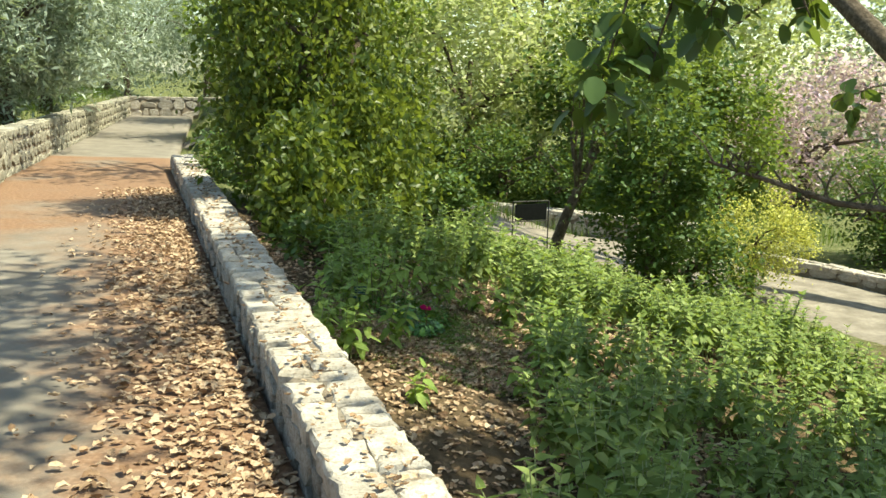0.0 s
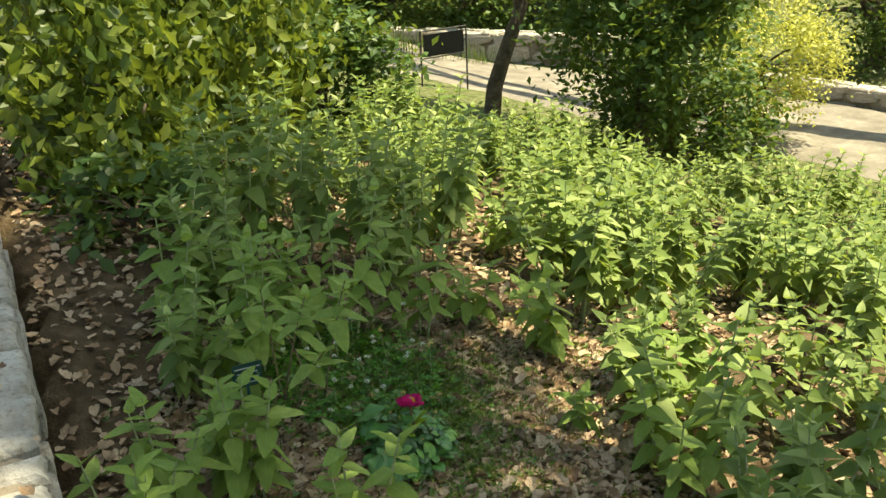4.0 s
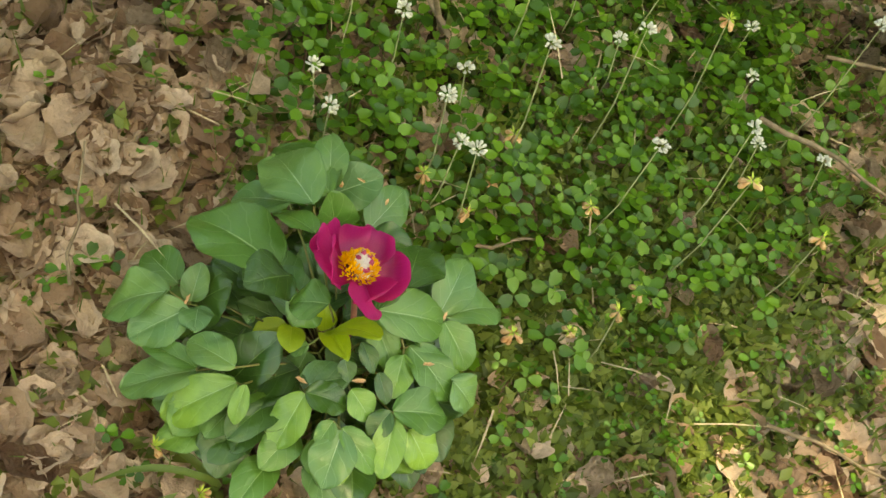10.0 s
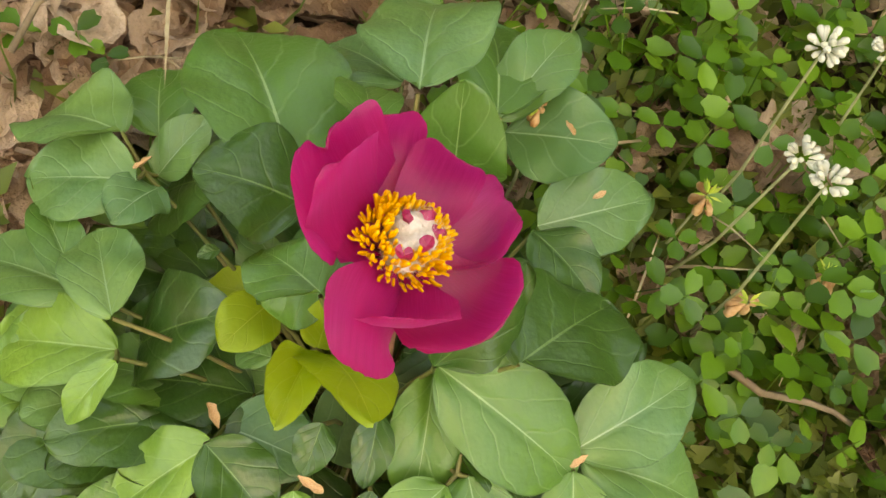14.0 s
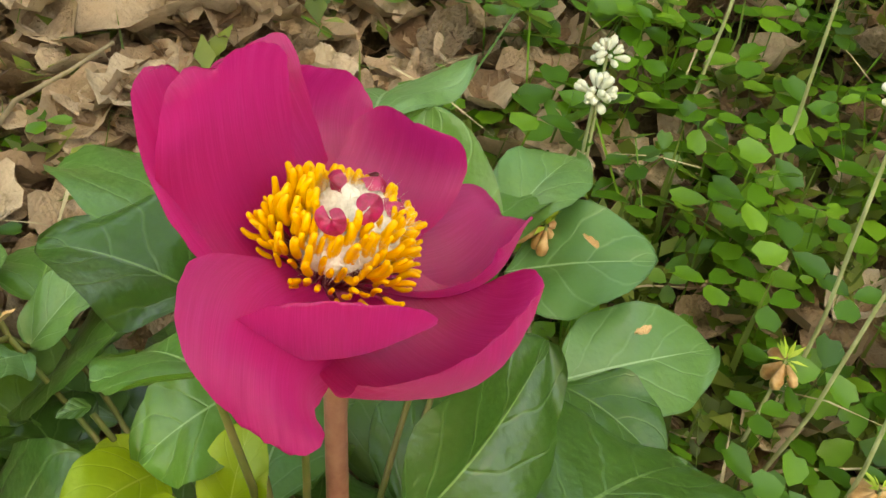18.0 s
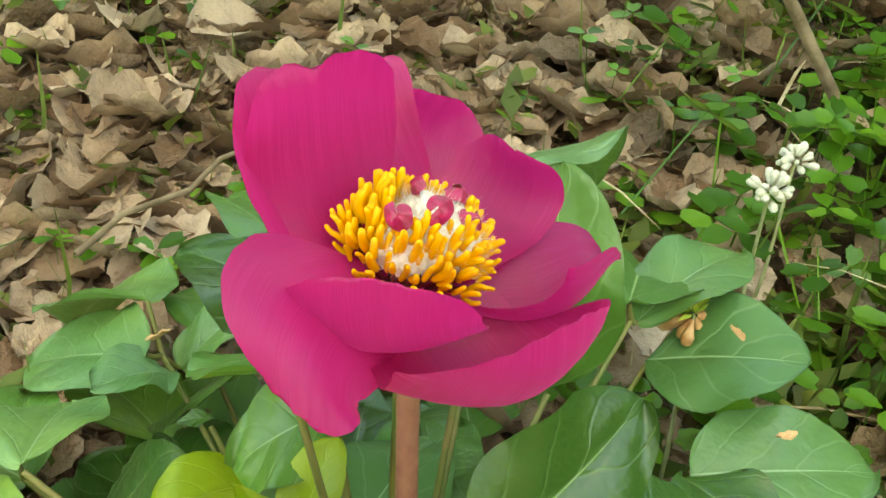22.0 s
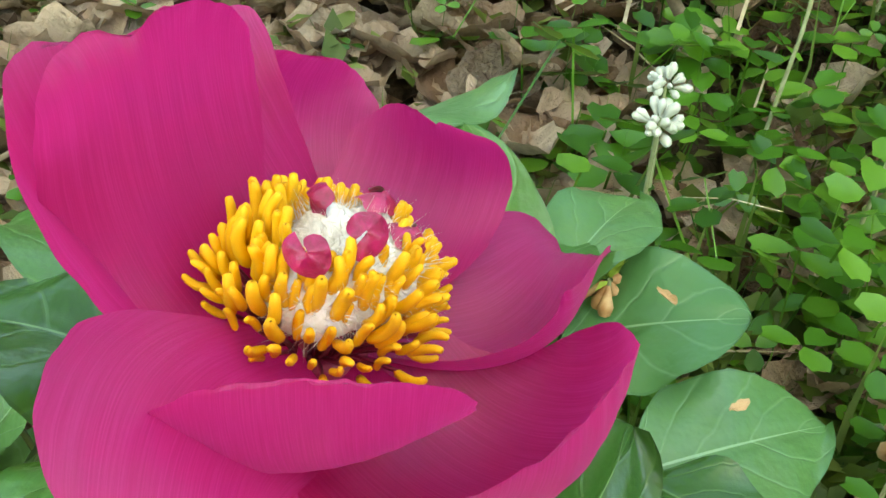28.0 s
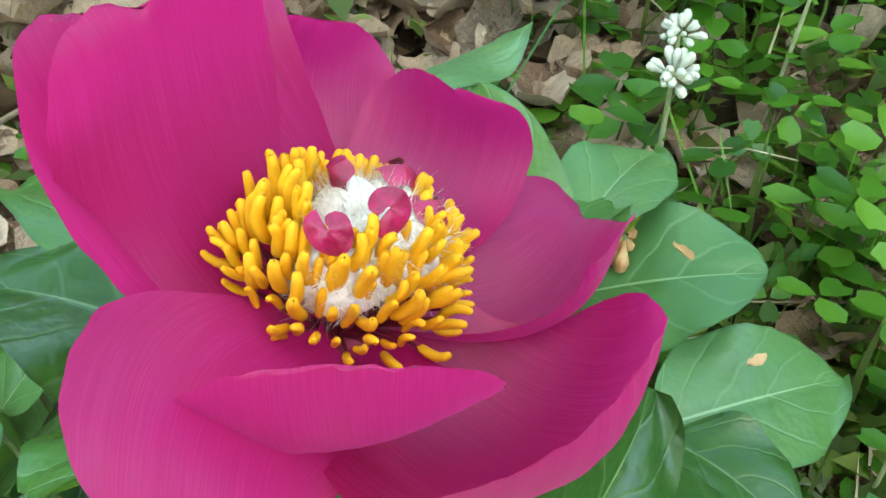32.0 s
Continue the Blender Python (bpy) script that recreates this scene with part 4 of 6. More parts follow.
# the plants that the camera passes closest
for k, (x, y, h, n, sp) in enumerate([(-0.33, 6.62, 0.52, 3, 0.16), (-0.88, 6.55, 0.40, 4, 0.2), (-0.62, 6.88, 0.50, 3, 0.14), (-0.62, 6.28, 0.42, 4, 0.18), (-0.84, 6.2, 0.36, 3, 0.16), (-0.12, 5.7, 0.28, 2, 0.10), (-0.66, 6.96, 0.40, 3, 0.11), (-0.86, 6.84, 0.44, 3, 0.16), (0.62, 6.35, 0.42, 4, 0.24), (0.75, 5.85, 0.45, 4, 0.26), (1.15, 6.1, 0.5, 4, 0.28), (-0.55, 7.95, 0.66, 4, 0.25), (-0.62, 7.55, 0.62, 4, 0.25), (-0.30, 7.95, 0.66, 4, 0.28),
                                      (0.02, 8.15, 0.55, 3, 0.22), (0.55, 7.45, 0.26, 2, 0.10), (0.78, 7.15, 0.52, 4, 0.26), (0.62, 8.05, 0.50, 4, 0.26),
                                      (0.95, 7.62, 0.50, 4, 0.28), (1.05, 6.75, 0.48, 4, 0.28), (0.30, 8.35, 0.36, 3, 0.16), (-0.95, 7.95, 0.60, 3, 0.25)]):
    sage_plant((x, y), h, n, sp, 300 + k, True)
# tall stems that lean out over the clover towards the peony
sage_plant((-0.40, 7.57), 0.6, 1, 0.1, 371, True, [(0.10, -0.37, 0.63)])
sage_plant((-0.54, 7.50), 0.6, 1, 0.1, 372, True, [(0.12, -0.46, 0.62), (-0.02, -0.22, 0.55)])
sage_plant((-0.51, 7.43), 0.5, 1, 0.1, 373, True, [(0.13, -0.42, 0.46)])
variants = []
for k in range(7):
    variants.append(sage_plant((0.9 + 0.45 * k, 9.0), [0.75, 0.7, 0.62, 0.56, 0.6, 0.8, 0.5][k], 7, 0.34, 400 + k, False))
r_sage = random.Random(5)
taken = []
for k in range(1500):
    x, y = r_sage.uniform(-2.4, 6.0), r_sage.uniform(2.6, 14.0)
    d = (x - wall_x(y)) * 0.952
    clear = (x + 0.1) ** 2 / 0.55 + (y - 7.2) ** 2 / 1.1 < 1 or (abs(x - 0.35 - 0.05 * (y - 7)) < 0.42 and 5.4 < y < 8.4)
    near_cam = x < 0.42 and y < 7.0
    taken_by_vine = y > 8.2 and x < -0.72 + 0.32 * max(0, y - 9.6)
    if d < 0.42 or clear or near_cam or taken_by_vine or x > 4.3 or y > 13.4 or (x > 2.2 and y > 12.3):
        continue
    if min(((x - a) ** 2 + (y - b) ** 2 for a, b in taken), default=9) < 0.28 ** 2:
        continue
    taken.append((x, y))
    tall = x < 0.3 and y > 7.6
    src = variants[r_sage.choice((0, 1, 5) if tall else (2, 3, 4, 6))]
    s = r_sage.uniform(0.72, 1.18)
    copy_thing(src, Matrix.Translation((x, y, float(land(x, y)) - 0.02)) @ pose(0, 0, 0, 0, 0, r_sage.uniform(0, 360)) @ Matrix.Scale(s, 4))


# ---------- leaf litter, clover, grass ----------
def oak_outline(seed, n=5, across=(-1, 0, 1)):
    """A shallowly lobed dry leaf, curled along and across."""
    r = random.Random(seed)
    curl, cupped, twist = r.uniform(-0.5, 0.6), r.uniform(0.0, 0.9), r.uniform(-0.6, 0.6)
    lobes, ph = r.choice((2, 2.5, 3)), r.uniform(0, 6)
    v, f = [], []
    for i in range(n + 1):
        t = i / n
        for u in across:
            w = 0.31 * math.sin(math.pi * min(1, t * 0.93 + 0.04)) ** 0.6 * (0.7 + 0.55 * t)
            w *= 1 + 0.16 * math.cos(2 * math.pi * lobes * t + ph + (0.9 if u > 0 else 0)) if n > 7 else 1 + 0.12 * (-1) ** i
            x, z = u * w, cupped * u * u * w + 0.045 * math.sin(8 * t + 4 * u + seed) + 0.03 * math.sin(17 * t - 7 * u + ph)
            a = twist * (t - 0.5)
            v.append((x * math.cos(a) - z * math.sin(a), t, x * math.sin(a) + z * math.cos(a) + curl * (t - 0.5) ** 2))
    m = len(across)
    for i in range(n):
        for k in range(m - 1):
            a = i * m + k
            f.append((a, a + 1, a + m + 1, a + m))
    return v, f


OAK = [oak_outline(k) for k in range(6)]
OAK_FINE = [oak_outline(k + 20, 9, (-1, -0.4, 0.4, 1)) for k in range(6)]


def litter(name, label, n, region, size, seed, shapes=OAK):
    r = np.random.default_rng(seed)
    xy = region(r, n)
    n = len(xy)
    for k, shape in enumerate(shapes):
        q = xy[k::6]
        z = land(q[:, 0], q[:, 1]) + r.uniform(0.003, 0.022, len(q))
        onp = (q[:, 0] - wall_x(q[:, 1])) < -0.4
        z = np.where(onp, r.uniform(0.006, 0.02, len(q)), z)
        ob = new(name, scattered(name, shape, turns(len(q), (0, 30), r), np.column_stack([q, z]), size * r.uniform(0.6, 1.25, len(q)), M_LITTER))
        tagged(ob, label, "leaf litter", kind="stuff")


def bed_region(r, n):
    p = np.column_stack([r.uniform(-2.2, 2.0, n * 2), r.uniform(3.0, 10.5, n * 2)])
    d = (p[:, 0] - wall_x(p[:, 1])) * 0.952
    green = np.exp(-((p[:, 0] + 0.15) ** 2 / 0.25 + (p[:, 1] - 7.75) ** 2 / 0.16))
    return p[(d > 0.05) & (r.uniform(0, 1, n * 2) > green * 0.6)][:n]


def near_region(r, n):
    p = np.column_stack([r.uniform(-0.95, 0.95, n * 2), r.uniform(6.3, 8.7, n * 2)])
    green = np.clip(1.5 - ((p[:, 0] + 0.25) / 0.42) ** 2 - ((p[:, 1] - 7.66) / 0.42) ** 2, 0, 1)
    return p[((p[:, 0] - wall_x(p[:, 1])) > 0.05) & (r.uniform(0, 1, n * 2) > green * 0.6)][:n]


def edge_region(r, n):
    y = r.uniform(0.8, 14, n)
    off = np.abs(r.normal(0, 0.42, n))
    return np.column_stack([wall_x(y) - 0.46 - off, y])


litter("leaf_litter", "dry brown oak leaves covering the bed", 9000, bed_region, 0.05, 71)
litter("leaf_litter", "dry brown oak leaves around the peony", 9000, near_region, 0.040, 73, OAK_FINE)
litter("leaf_litter", "pale dry oak leaves lying thick beside the peony", 2600, lambda r, n: np.column_stack([r.normal(-0.45, 0.22, n), r.normal(6.95, 0.22, n)]), 0.052, 74, OAK_FINE)
litter("leaf_litter", "small brown crumbs of dry leaves in the bed", 9000, near_region, 0.013, 77)
litter("leaf_litter", "pale dry oak leaves on the bare patch beside the clover", 1700, lambda r, n: np.column_stack([r.normal(0.40, 0.15, n), r.normal(7.42, 0.28, n)]), 0.055, 75, OAK_FINE)
litter("leaf_litter", "dry brown oak leaves drifted along the wall", 6500, edge_region, 0.055, 72)
r_top = np.random.default_rng(76)
on_y = r_top.uniform(1.2, 15.5, 620)
on_x = wall_x(on_y) - 0.21 + r_top.normal(0, 0.085, 620)
tagged(new("leaf_litter", scattered("leaf_litter", OAK[2], turns(620, (0, 24), r_top), np.column_stack([on_x, on_y, r_top.uniform(0.278, 0.290, 620)]), 0.042 * r_top.uniform(0.5, 1.2, 620), M_LITTER)), "dry brown leaf scraps lying on the wall", "leaf litter", kind="stuff")
rl = random.Random(9)
lit = thing("leaf_litter", (0.1, 7.2, -0.3), "scattered dry oak leaves around the peony", "leaf litter", kind="stuff")
singles = [mesh_from("dry_leaf", *o, M_LITTER_ONE) for o in OAK_FINE]
for k in range(295):
    x, y = rl.uniform(-0.75, 0.75), rl.uniform(6.6, 8.3)
    ob = new("dry_leaf", singles[k % 6])
    ob.parent = lit
    ob.matrix_parent_inverse = lit.matrix_basis.inverted()
    ob.matrix_basis = Matrix.Translation((x, y, float(land(x, y)) + rl.uniform(0.012, 0.035))) @ pose(0, 0, 0, rl.uniform(-28, 28), rl.uniform(-28, 28), rl.uniform(0, 360)) @ Matrix.Scale(rl.uniform(0.035, 0.062), 4)

# dry scraps caught on the peony's leaves
for x, y, z, size in ((-0.088, 7.138, -0.172, 0.016), (-0.040, 7.249, -0.170, 0.014), (-0.066, 7.170, -0.160, 0.015), (-0.238, 7.296, -0.149, 0.011), (-0.206, 7.312, -0.168, 0.012), (-0.080, 7.298, -0.178, 0.012), (-0.222, 7.100, -0.180, 0.013)):
    scrap_mesh = singles[int(abs(x) * 1000) % 6].copy()
    scrap_mesh.materials[0] = M_SCRAP
    scrap = new("dry_scrap", scrap_mesh)
    scrap.matrix_basis = Matrix.Translation((x, y, z)) @ pose(0, 0, 0, rl.uniform(-25, 25), rl.uniform(-25, 25), rl.uniform(0, 360)) @ Matrix.Diagonal((size * 0.42, size * 0.8, size * 0.6, 1))
    tagged(scrap, "small dry brown scrap caught among the peony leaves", "dry leaf", "dry scraps on the peony")

# clover: three rounded leaflets on a thin stalk
cv, cf = [], []
for k in range(3):
    a = 2 * math.pi * k / 3
    ring = [(0, 0.05, 0), (0.26, 0.32, 0.04), (0.37, 0.66, 0.06), (0.20, 0.97, 0.01), (0, 0.89, -0.02), (-0.20, 0.97, 0.01), (-0.37, 0.66, 0.06), (-0.26, 0.32, 0.04), (0, 0.5, -0.04)]
    base = len(cv)
    cv += [(x * math.cos(a) - y * math.sin(a), x * math.sin(a) + y * math.cos(a), z) for x, y, z in ring]
    cf += [(base + i, base + (i + 1) % 8, base + 8) for i in range(8)]
sb = len(cv)
cv += [(0.03, 0, 0), (-0.03, 0, 0), (0.15, 0.3, -3.2), (0.09, 0.3, -3.2)]
cf += [(sb, sb + 1, sb + 2), (sb + 1, sb + 3, sb + 2)]
CLOVER = (cv, cf)


def clover_patch(n, seed, density, size, high):
    r = np.random.default_rng(seed)
    p = np.column_stack([r.uniform(-1.1, 1.0, n * 3), r.uniform(6.4, 9.4, n * 3)])
    keep = r.uniform(0, 1, n * 3) < density(p[:, 0], p[:, 1])
    p = p[keep][:n]
    z = land(p[:, 0], p[:, 1]) + high * r.uniform(0.15, 1.0, len(p)) ** 1.3
    ob = new("clover", scattered("clover", CLOVER, turns(len(p), (0, 35), r), np.column_stack([p, z]), size * r.uniform(0.6, 1.3, len(p)), F_CLOVER))
    tagged(ob, "low green clover with rounded three-part leaves", "ground cover", kind="stuff")


def thick_clover(x, y):
    g = 1.5 - ((x + 0.37) / 0.41) ** 2 - ((y - 7.71) / 0.42) ** 2
    return np.clip(1.2 * g, 0, 1) * ((x + 0.13) ** 2 + (y - 7.2) ** 2 > 0.012)


def thin_clover(x, y):
    g = np.exp(-((x + 0.02) ** 2 / 0.07 + (y - 7.55) ** 2 / 0.16)) + 0.35 * np.exp(-((x + 0.45) ** 2 / 0.1 + (y - 7.0) ** 2 / 0.1))
    return np.clip(0.9 * g + 0.06, 0, 1) * ((x + 0.13) ** 2 + (y - 7.2) ** 2 > 0.012)


clover_patch(8500, 81, thick_clover, 0.0175, 0.085)
clover_patch(5000, 82, thin_clover, 0.0125, 0.05)


def grass_patch(n, seed, region, size, name="grass", label="short green grass blades among the leaves"):
    r = np.random.default_rng(seed)
    p = region(r, n)
    z = land(p[:, 0], p[:, 1]) - 0.005
    R = rot(r.uniform(0, 6.28, len(p)), np.radians(r.uniform(35, 88, len(p))), 0 * z)
    ob = new(name, scattered(name, BLADE, R, np.column_stack([p, z]), size * r.uniform(0.5, 1.4, len(p)), F_GRASS))
    tagged(ob, label, "grass", kind="stuff")


def bank_region(r, n):
    p = np.column_stack([r.uniform(-22, -5.5, n), r.uniform(8, 46, n)])
    dl = (p[:, 0] - wall_x(np.minimum(p[:, 1], 17)) + 0.24 * np.maximum(0, p[:, 1] - 17)) * 0.955
    return p[dl < -3.6]


grass_patch(2600, 91, lambda r, n: np.column_stack([r.normal(0.1, 0.35, n), r.normal(7.6, 0.45, n)]), 0.07)
grass_patch(40000, 92, bank_region, 0.30, "grass", "long green grass on the bank above the wall")
grass_patch(16000, 93, lambda r, n: np.column_stack([r.uniform(-4, 9, n), r.uniform(20.5, 30, n)]), 0.30, "grass", "green grass behind the lower path")


# a few broad grass blades beside the peony
tuft = thing("grass_tuft", (-0.075, 7.045, float(land(-0.075, 7.045))), "broad arching green grass blades beside the peony", "grass")
for reach, way, high, wide in ((0.13, 255, 0.05, 0.0045), (0.10, 285, 0.03, 0.004), (0.09, 200, 0.06, 0.004), (0.08, 330, 0.05, 0.0035), (0.12, 235, 0.09, 0.0035)):
    ca, sa = math.cos(radians(way)), math.sin(radians(way))
    v, f = [], []
    for i in range(9):
        t = i / 8
        c = Vector((ca * reach * t, sa * reach * t, 0.01 + high * math.sin(math.pi * (0.15 + 0.72 * t)) - 0.01 * t))
        half = wide * (1 - t ** 3) + 0.0002
        v += [c + Vector((-sa, ca, 0.25)) * half, c - Vector((0, 0, half * 0.4)), c - Vector((-sa, ca, -0.25)) * half]
        if i:
            f += [(3 * i - 3, 3 * i - 2, 3 * i + 1, 3 * i), (3 * i - 2, 3 * i - 1, 3 * i + 2, 3 * i + 1)]
    part("blade", mesh_from("blade", v, f, F_GRASS), None, tuft)


# small weeds with narrow leaves among the litter
def weeds(n, seed):
    r = np.random.default_rng(seed)
    c = np.where(np.arange(n)[:, None] % 3 > 0, np.column_stack([r.normal(0.0, 0.17, n), r.normal(7.5, 0.22, n)]), np.column_stack([r.uniform(-0.9, 0.9, n), r.uniform(6.2, 8.6, n)]))
    k = r.integers(5, 11, n)
    idx = np.repeat(np.arange(n), k)
    p = c[idx] + r.normal(0, 0.008, (len(idx), 2))
    z = land(p[:, 0], p[:, 1]) + r.uniform(0.005, 0.03, len(p))
    R = rot(r.uniform(0, 6.28, len(p)), np.radians(r.uniform(5, 60, len(p))), 0 * z)
    ob = new("weeds", scattered("weeds", LEAF_SMALL, R, np.column_stack([p, z]), 0.016 * r.uniform(0.6, 1.6, len(p)), F_WEED))
    tagged(ob, "small green weeds growing through the dry leaves", "weeds", kind="stuff")


weeds(4600, 95)
STRAW = ([(-0.011, 0, 0), (0.011, 0, 0), (0.012, 0.5, 0.06), (-0.01, 0.5, 0.06), (0.004, 1, 0.03)], [(0, 1, 2), (0, 2, 3), (3, 2, 4)])
# thin dry stalks lying across the clover and the litter
r_dry = np.random.default_rng(97)
dry = np.column_stack([r_dry.uniform(-0.8, 0.6, 520), r_dry.uniform(6.7, 8.4, 520)])
dz = land(dry[:, 0], dry[:, 1]) + r_dry.uniform(0.01, 0.06, 520)
tagged(new("dry_stalks", scattered("dry_stalks", STRAW, rot(r_dry.uniform(0, 6.28, 520), np.radians(r_dry.uniform(-8, 40, 520)), 0 * dz), np.column_stack([dry, dz]), r_dry.uniform(0.025, 0.10, 520), M_STRAW)), "thin straw-coloured dry stalks among the clover", "stalks", kind="stuff")


# white clover heads and wilted ones
def clover_head(at, wilted, seed):
    r = random.Random(seed)
    z0 = float(land(at[0], at[1]))
    root = thing("clover_flower", (at[0], at[1], z0), "wilted brown and white clover flower head" if wilted else "small white clover flower head on a thin stalk", "flower", "clover flowers")
    top = Vector((at[2] * 0, 0, 0)) + Vector((r.uniform(-0.02, 0.02), r.uniform(-0.02, 0.02), at[2] - z0))
    ob = new("stalk", mesh_from("stalk", *tube([(0, 0, 0), top * 0.5 + Vector((0.006, 0, 0)), top], [0.0011, 0.001, 0.0008], 5), M_SAGE_STEM))
    ob.parent = root
    rr = np.random.default_rng(seed)
    n = 12 if wilted else 20
    d = rr.normal(size=(n, 3))
    d[:, 2] = np.abs(d[:, 2]) * 0.8 + (0.1 if wilted else -0.1)
    d /= np.linalg.norm(d, axis=1)[:, None]
    R = rot(np.arctan2(-d[:, 0], d[:, 1]), np.arcsin(d[:, 2]), 0 * d[:, 0])
    if wilted:
        ob = new("calyx", scattered("calyx", LEAF_NARROW, R, d * 0.001 + np.array(top), 0.0095 * rr.uniform(0.7, 1.2, n), M_CALYX))
        ob.parent = root
        d = d[:7] * np.array([1, 1, -0.7]) + np.array([0, 0, -0.6])
        d /= np.linalg.norm(d, axis=1)[:, None]
        R = rot(np.arctan2(-d[:, 0], d[:, 1]), np.arcsin(d[:, 2]), 0 * d[:, 0])
        ob = new("flower_head", scattered("flower_head", FLORET, R, d * 0.002 + np.array(top), 0.012 * rr.uniform(0.7, 1.2, 7), M_WILT))
    else:
        ob = new("flower_head", scattered("flower_head", FLORET, R, d * 0.0035 + np.array(top), 0.0066 * rr.uniform(0.75, 1.25, n), M_WHITE))
    ob.parent = root


FLORET = tube([(0, 0, 0), (0, 0.3, 0.03), (0, 0.65, 0.06), (0, 0.92, 0.02), (0, 1.0, -0.03)], [0.06, 0.15, 0.26, 0.20, 0.04], 6)
for k, (x, y, z, w) in enumerate([(-0.336, 7.322, -0.135, 0), (-0.18, 7.406, -0.119, 0), (-0.244, 7.411, -0.09, 0), (-0.22, 7.52, -0.057, 0), (-0.41, 7.40, -0.037, 0),
                                  (-0.365, 7.335, -0.146, 0), (-0.009, 7.62, -0.063, 1), (-0.10, 7.56, -0.101, 0), (-0.04, 7.68, -0.098, 0), (-0.255, 7.293, -0.154, 1),
                                  (-0.06, 7.90, -0.035, 0), (-0.217, 7.39, -0.133, 0), (-0.37, 7.44, -0.084, 0), (0.02, 7.46, -0.2, 1), (-0.33, 7.60, -0.03, 0),
                                  (-0.45, 7.66, 0.0, 0), (-0.15, 7.75, -0.06, 1), (-0.28, 7.78, -0.02, 0), (-0.52, 7.50, 0.01, 0), (0.08, 7.72, -0.14, 1), (-0.19, 7.64, -0.06, 0),
                                  (-0.22, 7.52, -0.205, 1), (-0.23, 7.38, -0.21, 1), (-0.06, 7.04, -0.265, 1), (-0.12, 7.03, -0.245, 1), (-0.06, 7.39, -0.245, 1), (0.0, 7.57, -0.26, 1), (-0.13, 7.55, -0.23, 1), (-0.19, 7.43, -0.215, 1), (-0.18, 7.47, -0.22, 1), (-0.03, 7.46, -0.26, 1),
                                  (-0.47, 7.58, -0.12, 0), (-0.40, 7.62, -0.13, 0), (-0.33, 7.70, -0.14, 0), (-0.24, 7.70, -0.16, 0), (-0.13, 7.84, -0.18, 0), (-0.05, 7.78, -0.20, 0), (-0.30, 7.50, -0.15, 0), (-0.45, 7.72, -0.10, 0), (-0.20, 7.90, -0.17, 0), (0.02, 7.86, -0.20, 0)]):
    clover_head((x, y, z), w, 600 + k)


# ---------- the peony ----------
peony = thing("peony", (-0.117, 7.205, -0.30), "wild peony with one open magenta flower above broad green leaflets", "plant")
PINV = peony.matrix_basis.inverted()


def under(ob, parent, inverse):
    ob.parent = parent
    ob.matrix_parent_inverse = inverse
    return ob


def leaflet(base, tip, half, tone, lean=0.0):
    """One broad ovate leaflet from its stalk end to its tip, folded a little along the midrib and leaning to one side."""
    b, t = Vector(base), Vector(tip)
    seed = int(abs(b.x * 7919 + b.y * 104729 + t.x * 15485) * 10) % 99991
    r = random.Random(seed)
    run = t - b
    length = run.length
    fwd = run.normalized()
    side = fwd.cross(Vector((0, 0, 1))).normalized()
    up = side.cross(fwd)
    side = side * math.cos(lean) + up * math.sin(lean)
    up = side.cross(fwd)
    fold, arch, wave = r.uniform(0.14, 0.34), r.uniform(0.03, 0.09), r.uniform(0.08, 0.19)
    ph, widest = r.uniform(0, 6), r.uniform(0.80, 1.0)
    rows, cols = 22, 8
    v, uv, f = [], [], []
    for i in range(rows + 1):
        s = 0.5 - 0.5 * math.cos(math.pi * i / rows)
        w = half * 1.12 * (math.sin(math.pi * s ** widest) ** 0.50) if 0 < i < rows else (0.0012 if i == 0 else 0)
        for k in range(-cols, cols + 1):
            u = k / cols
            edge = 1 + 0.030 * math.sin(9 * s + ph * (2 if u > 0 else 3)) + 0.014 * math.sin(23 * s + ph + 2 * u)
            h = fold * abs(u) * w - 0.45 * fold * u * u * w + arch * length * math.sin(math.pi * s) - 0.05 * length * s ** 3
            h += wave * half * (math.sin(8 * s + ph + 1.5 * u) * u * u + 0.35 * math.sin(15 * s - ph + 3 * u) * abs(u))
            h -= 0.014 * length * math.exp(-((u * w / half) / 0.07) ** 2) * math.sin(math.pi * s)
            h += 0.006 * length * abs(u) * math.cos(2 * math.pi * (6 * s - 2.4 * abs(u * w / half)))
            slant = 0.18 * w * abs(u) * (0.4 - s)
            v.append(b + fwd * (s * length + slant) + side * (u * w * edge) + up * h)
            uv.append((u, s))
    n = 2 * cols + 1
    for i in range(rows):
        for k in range(n - 1):
            a = i * n + k
            f.append((a, a + 1, a + n + 1, a + n))
    mat = (M_PEONY, M_PEONY_BLUE, M_PEONY_YOUNG, M_PEONY_SHADED)[tone]
    ob = new("leaflet", mesh_from("leaflet", v, f, mat, True, uv))
    under(ob, peony, PINV)
    if tone == 2:
        tagged(ob, "young yellow-green leaflet")
    LEAF_BASES.append(b)
    return ob


LEAF_BASES = []
leaflet((-0.213, 7.093, -0.186), (-0.225, 7.037, -0.209), 0.0221, 1, 0.17)
leaflet((-0.234, 7.085, -0.178), (-0.267, 7.034, -0.219), 0.0245, 1, -0.14)
leaflet((-0.244, 7.1, -0.194), (-0.297, 7.096, -0.208), 0.019, 0, 0.17)
leaflet((-0.223, 7.101, -0.198), (-0.243, 7.124, -0.174), 0.0125, 1, 0.05)
leaflet((-0.213, 7.103, -0.192), (-0.189, 7.084, -0.183), 0.0145, 1, -0.07)
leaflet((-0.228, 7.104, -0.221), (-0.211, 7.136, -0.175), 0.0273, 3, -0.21)
